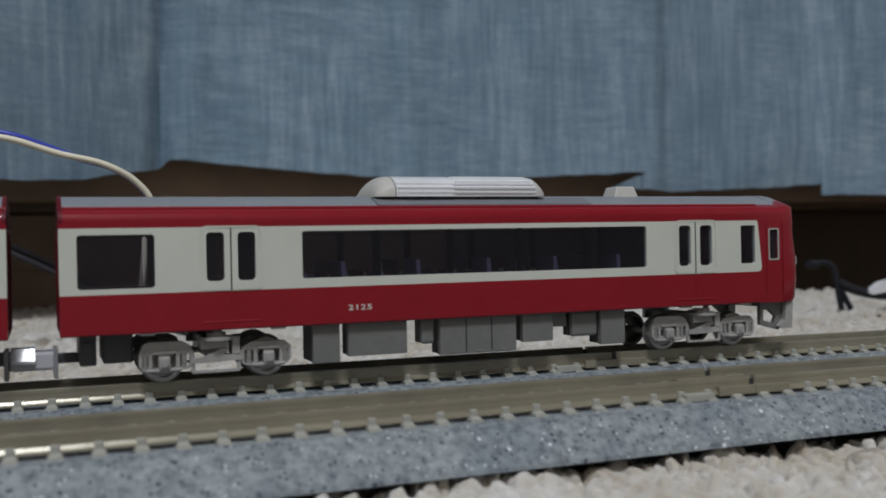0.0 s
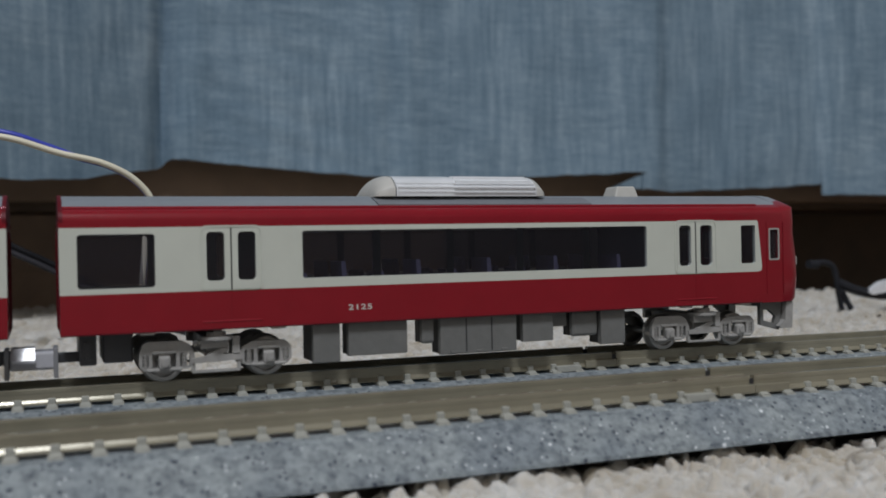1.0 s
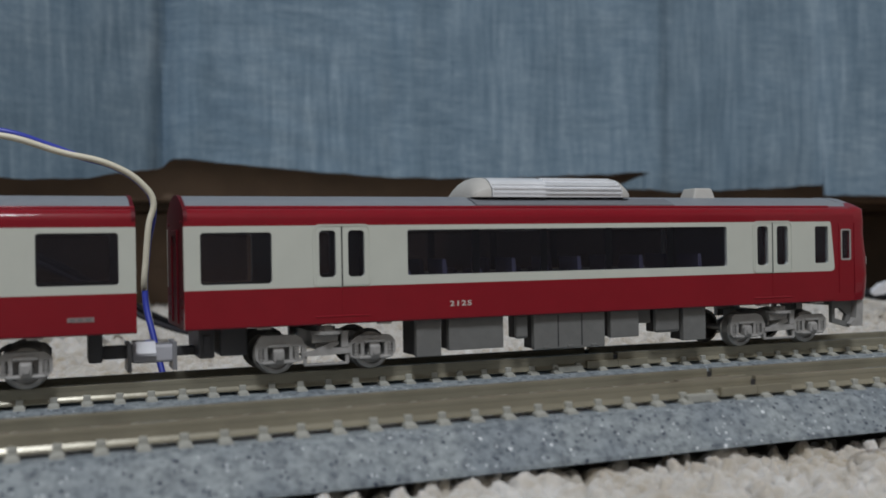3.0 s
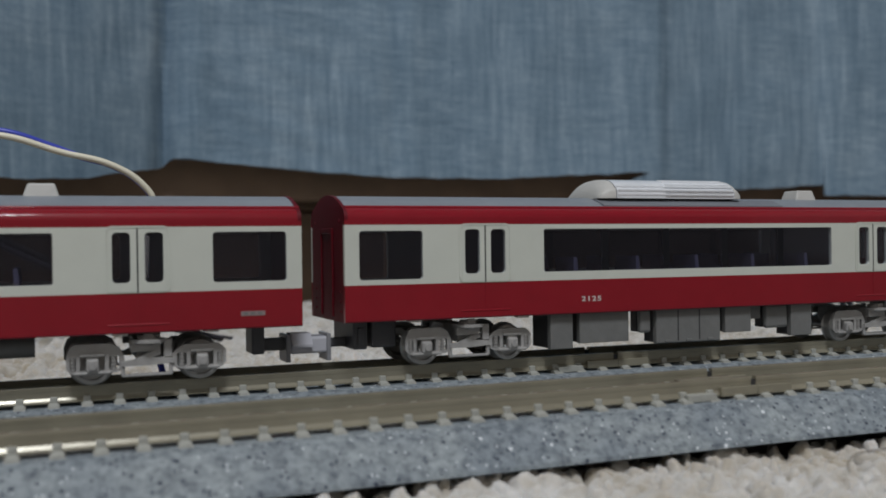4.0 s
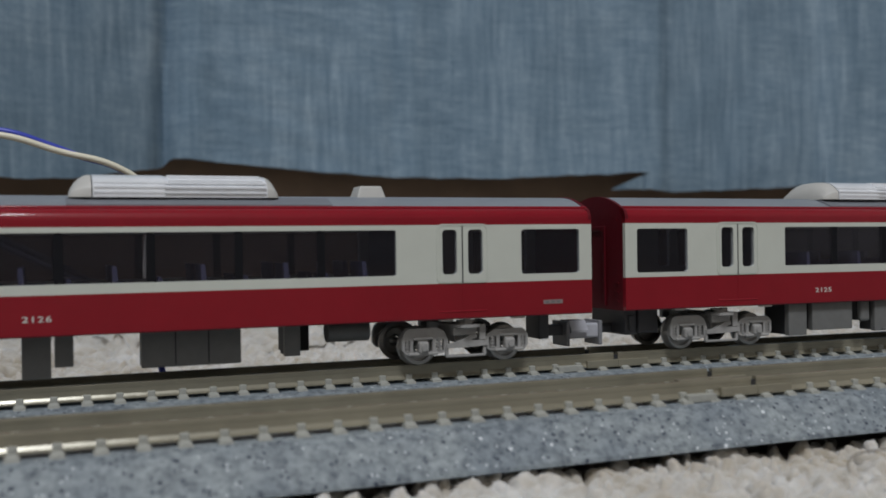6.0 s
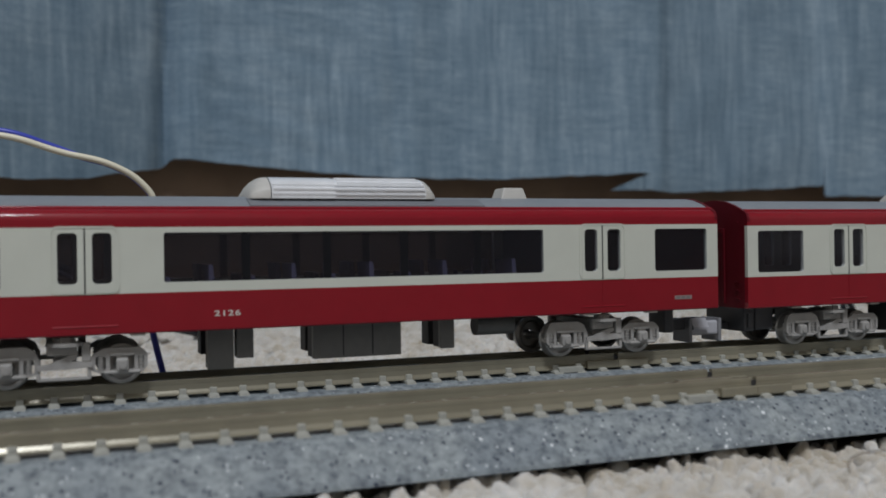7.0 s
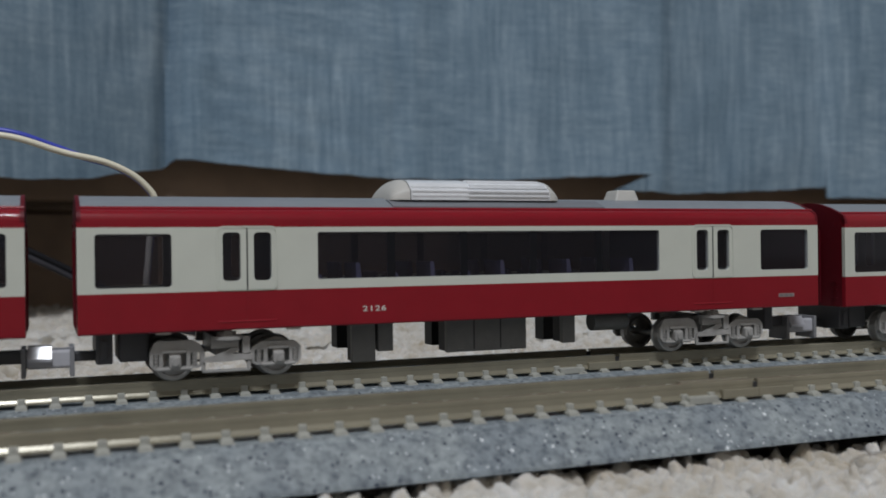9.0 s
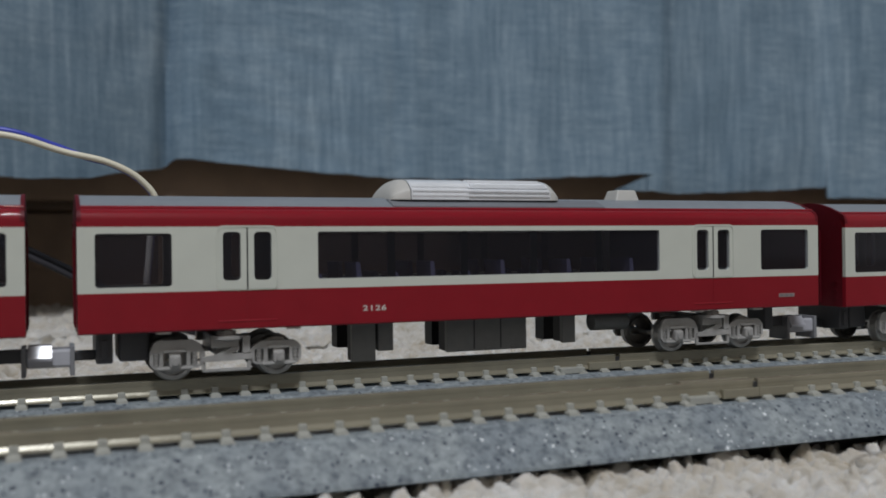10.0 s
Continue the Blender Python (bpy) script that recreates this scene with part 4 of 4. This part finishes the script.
def couplers(car, length, front):
    """Drawbar pocket and the pale hook housing behind the car; a plain shank before it."""
    for d, x in [(-1, 0.0)] + ([(1, length)] if front else []):
        def b(bm, xa, xb, y0, y1, z0, z1, bev=0.12):
            xs = sorted((x - d * xa, x - d * xb))
            box(bm, xs[0], xs[1], y0, y1, z0, z1, bev)
        bm = bmesh.new()
        if d < 0:
            b(bm, 2.3, 4.4, -5.2, 5.2, 2.5, 6.7, 0.25)
            b(bm, 2.9, 3.7, -5.6, -5.0, 3.2, 5.6, 0.1)
            b(bm, 5.2, 9.0, -4.5, 4.5, 2.6, 6.7, 0.3)
        else:
            b(bm, 3.8, 5.6, -2.4, 2.4, 2.4, 6.8, 0.25)
        part("drawbar_pocket", bm, COUPLER_DARK, car)
        bm = bmesh.new()
        b(bm, -1.0, 2.6 if d < 0 else 3.9, -1.1, 1.1, 2.7, 3.9 if d < 0 else 4.4)
        sh = part("coupler_shank", bm, COUPLER_DARK, car)
        if d < 0:
            bm = bmesh.new()
            b(bm, -6.1, -0.4, -2.0, 2.0, 2.0, 4.4, 0.35)
            extrude_yz(bm, [(-2.75, 3.0), (-2.75, 3.4), (-1.75, 4.9), (1.1, 4.9), (2.1, 3.6), (2.1, 3.0)], -5.9, -3.0)
            for v in bm.verts:
                # the sloped shoulder turns a little outwards
                if abs(v.co.x + 5.9) < 1e-4 and v.co.y < 0:
                    v.co.y += 0.18
            part("coupler", bm, COUPLER, sh, "pale translucent plastic coupler")
            for xa in (-6.4, -0.5):
                bm = bmesh.new()
                b(bm, xa - 0.3, xa + 0.3, -2.4, 2.4, 0.9, 4.8, 0.1)
                part("coupler_arm", bm, COUPLER_ARM, sh)


def writing(car, text, x0, z0, width, height):
    cu = bpy.data.curves.new("car_number", "FONT")
    cu.body, cu.size, cu.extrude, cu.resolution_u, cu.space_character, cu.offset = text, 1.0, 0.02, 3, 1.15, 0.015
    ob = new("car_number_draft", cu)
    bpy.context.view_layer.update()
    me = bpy.data.meshes.new_from_object(ob.evaluated_get(bpy.context.evaluated_depsgraph_get()))
    bpy.data.objects.remove(ob)
    co = np.array([v.co[:] for v in me.vertices])
    lo, hi = co.min(0), co.max(0)
    for v in me.vertices:
        u, w, q = v.co
        v.co = ((x0 + (u - lo[0]) / (hi[0] - lo[0]) * width) * MM, (-HALF - 0.01 - (0.05 if q > 0 else 0)) * MM, (z0 + (w - lo[1]) / (hi[1] - lo[1]) * height) * MM)
    me.materials.clear()
    me.materials.append(PRINT)
    n = new("car_number", me)
    n.parent = car
    tagged(n, "small white printed number")


def maker_bars(car):
    """A small unreadable plate."""
    bm = bmesh.new()
    box(bm, 108.7, 111.9, -HALF - 0.06, -HALF + 0.1, 8.35, 8.95)
    p = part("plate", bm, PLATE, car, "small grey maker's plate")
    bm = bmesh.new()
    for i in range(3):
        box(bm, 109.0 + i * 0.95, 109.6 + i * 0.95, -HALF - 0.09, -HALF - 0.03, 8.5, 8.8)
    part("plate_bar", bm, UNDER, p)


def chassis(car, length):
    bm = bmesh.new()
    box(bm, 1.0, length - 1.0, -7.6, 7.6, 6.75, 7.6, 0.2)
    part("underframe", bm, CHASSIS, car)
    # white slips stand for light showing through below the skirt
    for x in (9.5, 26.6, 92.5, 104.0):
        bm = bmesh.new()
        box(bm, x, x + 1.9, -8.6, -7.4, 6.35, 6.8, 0.05)
        part("light_slip", bm, PRINT, car)


WHEELSETS = []
CAB_RISE = 0.0033  # the cab car sits slightly nose-up on its bogies


def train_car(label, cab, text):
    length = 112.0 if cab else 117.0
    car = thing("train_car", label, "model train", "cars of the train")
    shell(car, 117.0, cab)
    if cab:
        nose(car)
        roof_unit(car, 41.8, 0.2)
        roof_box(car, 83.2)
        boxes = [(32.3, 36.1, 1.3, -8.2, -2.0, 0.12, 1), (37.3, 46.0, 2.0, -8.2, -4.8, 0.12, 1), (48.2, 50.2, 3.1, -8.0, -5.0, 0.4, 1), (51.0, 63.2, 1.35, -8.3, -4.6, 0.15, 3),
                 (64.3, 69.4, 2.5, -8.2, -4.6, 0.12, 1), (72.8, 77.4, 2.8, -7.8, -4.8, 0.45, 1), (77.7, 82.0, 1.4, -8.2, -4.4, 0.12, 1), (69.8, 72.4, 4.4, -7.0, -4.0, 0.2, 1)]
    else:
        roof_unit(car, 41.8, 0.0)
        roof_box(car, 80.9)
        boxes = [(36.9, 40.4, 0.9, -4.5, -1.6, 0.12, 1), (40.8, 43.1, 2.3, -4.5, -1.8, 0.12, 1), (51.5, 64.6, 1.6, -4.5, -0.8, 0.12, 3), (70.5, 72.7, 2.2, -5.2, -1.8, 0.12, 1)]
        for xa, xb, z0 in ((37.3, 40.2, 2.1), (52.7, 60.0, 1.8), (72.5, 76.5, 1.8)):
            bm = bmesh.new()
            box(bm, xa, xb, 5.0, 8.2, z0, 6.7, 0.12)
            part("equipment_box", bm, CHASSIS, car, "dark underfloor equipment box")
        bm = bmesh.new()
        cyl(bm, (77.2, -2.2, 5.1), (83.4, -2.2, 5.1), 1.5, 18)
        part("air_tank", bm, UNDER, car, "dark grey cylindrical tank", smooth=True)
    under_boxes(car, boxes)
    interior(car, length)
    chassis(car, length)
    couplers(car, 117.0, not cab)
    for xc in (19.45, 97.6) if cab else (18.8, 97.0):
        WHEELSETS.extend(bogie(car, xc, CAB_RISE if cab else 0.0))
    if text:
        writing(car, text, 37.1, 8.5, 3.4, 0.76)
    if not cab:
        maker_bars(car)
    return car


LEAD = train_car("red and cream model train car with a driver's cab", True, "2125")
MIDDLE = train_car("red and cream model train coach coupled behind the cab car", False, "2126")
REAR = train_car("red and cream model train coach coupled at the rear", False, "")


# ---- wires and odds and ends ----
def build_wires():
    feed = thing("feeder_wire", "cream and blue twin feeder wires arching down to the track", "wire", x=17, y=20, z=-4)

    def local(pts):
        return [(x - 17, y - 20, z + 4) for x, y, z in pts]
    tube("cream_strand", local([(-120, 60, 25), (-60, 35, 36), (-5.3, 20, 34.6), (2.5, 20, 32.4), (10.5, 20, 30.3), (14.7, 20, 27.4), (16.1, 20, 25.0), (15.4, 20, 21.5), (15.1, 20, 19), (14.85, 20, 16), (14.55, 20.2, 12), (14.9, 21.9, 9.8), (15.75, 19.4, 3.8), (16.9, 16.3, -2.2)]), 0.5, WIRE_CREAM, feed, "cream insulated strand")
    tube("blue_strand", local([(-120, 61, 26), (-60, 36, 37), (-5.3, 21, 35.4), (1.0, 21.2, 33.5), (5.5, 21.2, 31.8), (10.5, 21.2, 30.3), (14.7, 21.2, 27.4), (16.1, 21.2, 25.0), (15.3, 21.4, 18), (14.7, 20.5, 10), (15.6, 18, 4), (16.7, 15, -2)]), 0.5, WIRE_BLUE, feed, "blue insulated strand")
    lead = thing("power_cable", "black and grey cable sloping down onto the carpet", "cable", x=17, y=150, z=-6)
    for d, m, name in ((0.0, CABLE_DARK, "black_strand"), (1.7, CABLE_GREY, "grey_strand")):
        tube(name, [(-110, 60, 62 - d), (-60, 25, 44 - d), (-24.4, 0, 25.4 - d), (-12, -2, 19.0 - d), (0, -4, 12.0 - d), (12, -8, 5.0 - d), (26, -6, -1.0), (45, 4, -5.0)], 0.85, m, lead)
    plug = thing("cable_clip", "black bent cable with a clip standing on the carpet", "cable clip", x=264, y=134, z=-6)
    tube("hook", [(-14, 0, 14.8), (-8, 0, 15.2), (-4.0, 0, 13.6), (-2.4, 0, 9), (-1.5, 0, 4), (-0.2, 0, -1.5)], 1.05, CABLE, plug)
    bm = bmesh.new()
    cyl(bm, (-15.0, 0, 14.9), (-11.0, 0, 14.5), 1.45, 14)
    part("knob", bm, CABLE, plug, smooth=True)
    bm = bmesh.new()
    cyl(bm, (-1.2, -1, 5), (2.6, -1.5, -1.5), 1.1, 10)
    part("brace", bm, CABLE, plug, smooth=True)
    tube("tail", [(-2.2, 0, 8), (5, 0, 5.4), (14, 1, 3.4), (24, 2, 2.4), (60, 6, 2.0)], 1.7, CABLE, plug)
    bm = bmesh.new()
    extrude_xz(bm, [(11, 4.2), (17, 7.6), (34, 11), (34, 8), (20, 4.0), (13, 3.2)], -1.5, 1.0)
    part("white_tag", bm, WHITE_PLASTIC, plug, "white plastic tag")
    hair = thing("loose_thread", "thin dark loose thread on the carpet", "thread", x=72, y=-66, z=-5.9)
    tube("thread", [(0.2, -0.3, 0.6), (0.5, 0.1, 1.5), (2.0, 0.4, 2.1), (5, 0.5, 2.2), (10, 1.5, 2.0)], 0.08, THREAD, hair)


build_wires()


# ---- movement ----
GAP = 122.97
RUN = ((0.0, 2.07), (0.6, 2.07), (1.2, 2.07), (1.6, 2.1), (1.8, 2.4), (2.0, 3.25), (2.25, 5.45), (2.5, 8.54), (2.7, 11.6), (3.0, 16.9), (3.4, 24.8), (3.8, 33.6), (4.0, 38.4),
       (4.5, 50.0), (5.0, 60.8), (5.5, 71.7), (6.0, 83.3), (6.5, 95.1), (7.0, 106.5), (7.25, 112.1), (7.5, 117.0), (7.75, 121.2), (8.0, 124.35), (8.25, 126.25), (8.5, 126.6), (9.0, 126.57), (10.0, 126.55))


def along(t):
    """How far the leading car's rear end has come, smoothly between the known times."""
    ts, xs = [r[0] for r in RUN], [r[1] for r in RUN]
    i = max(0, min(len(ts) - 2, sum(1 for q in ts if q <= t) - 1))

    def slope(k):
        if k <= 0 or k >= len(ts) - 1:
            return 0.0
        a, b = (xs[k] - xs[k - 1]) / (ts[k] - ts[k - 1]), (xs[k + 1] - xs[k]) / (ts[k + 1] - ts[k])
        return 0.0 if a * b <= 0 else (a + b) / 2
    h = ts[i + 1] - ts[i]
    u = (t - ts[i]) / h
    return ((2 * u ** 3 - 3 * u ** 2 + 1) * xs[i] + (u ** 3 - 2 * u ** 2 + u) * h * slope(i) + (-2 * u ** 3 + 3 * u ** 2) * xs[i + 1] + (u ** 3 - u ** 2) * h * slope(i + 1))


def level(x):
    """Height of the rail top as the loaded train finds it."""
    u = max(0.0, min(1.0, (x - 102) / 36))
    return 0.06 - 0.44 * u * u * (3 - 2 * u)


def car_pose(x, rise):
    """A car whose rear end is at x: its bogies follow the track's fall."""
    za, zb = level(x + 19.9), level(x + 98.4)
    tilt = math.atan2(zb - za, 78.5)
    return pose(x * MM, 0, (za - 19.9 * math.tan(tilt)) * MM, 0, -math.degrees(tilt + rise), 0)


def motions():
    times = [i * 0.1 for i in range(101)]
    for k, car in enumerate((LEAD, MIDDLE, REAR)):
        walk(car, [(t, car_pose(along(t) - GAP * k, 0.0 if k else CAB_RISE)) for t in times])
    turns = [i * 0.125 for i in range(81)]
    for w, xw in WHEELSETS:
        walk(w, [(t, pose(xw * MM, 0, 2.66 * MM, 0, math.degrees((along(t) - along(0)) / 2.66), 0)) for t in turns])


motions()
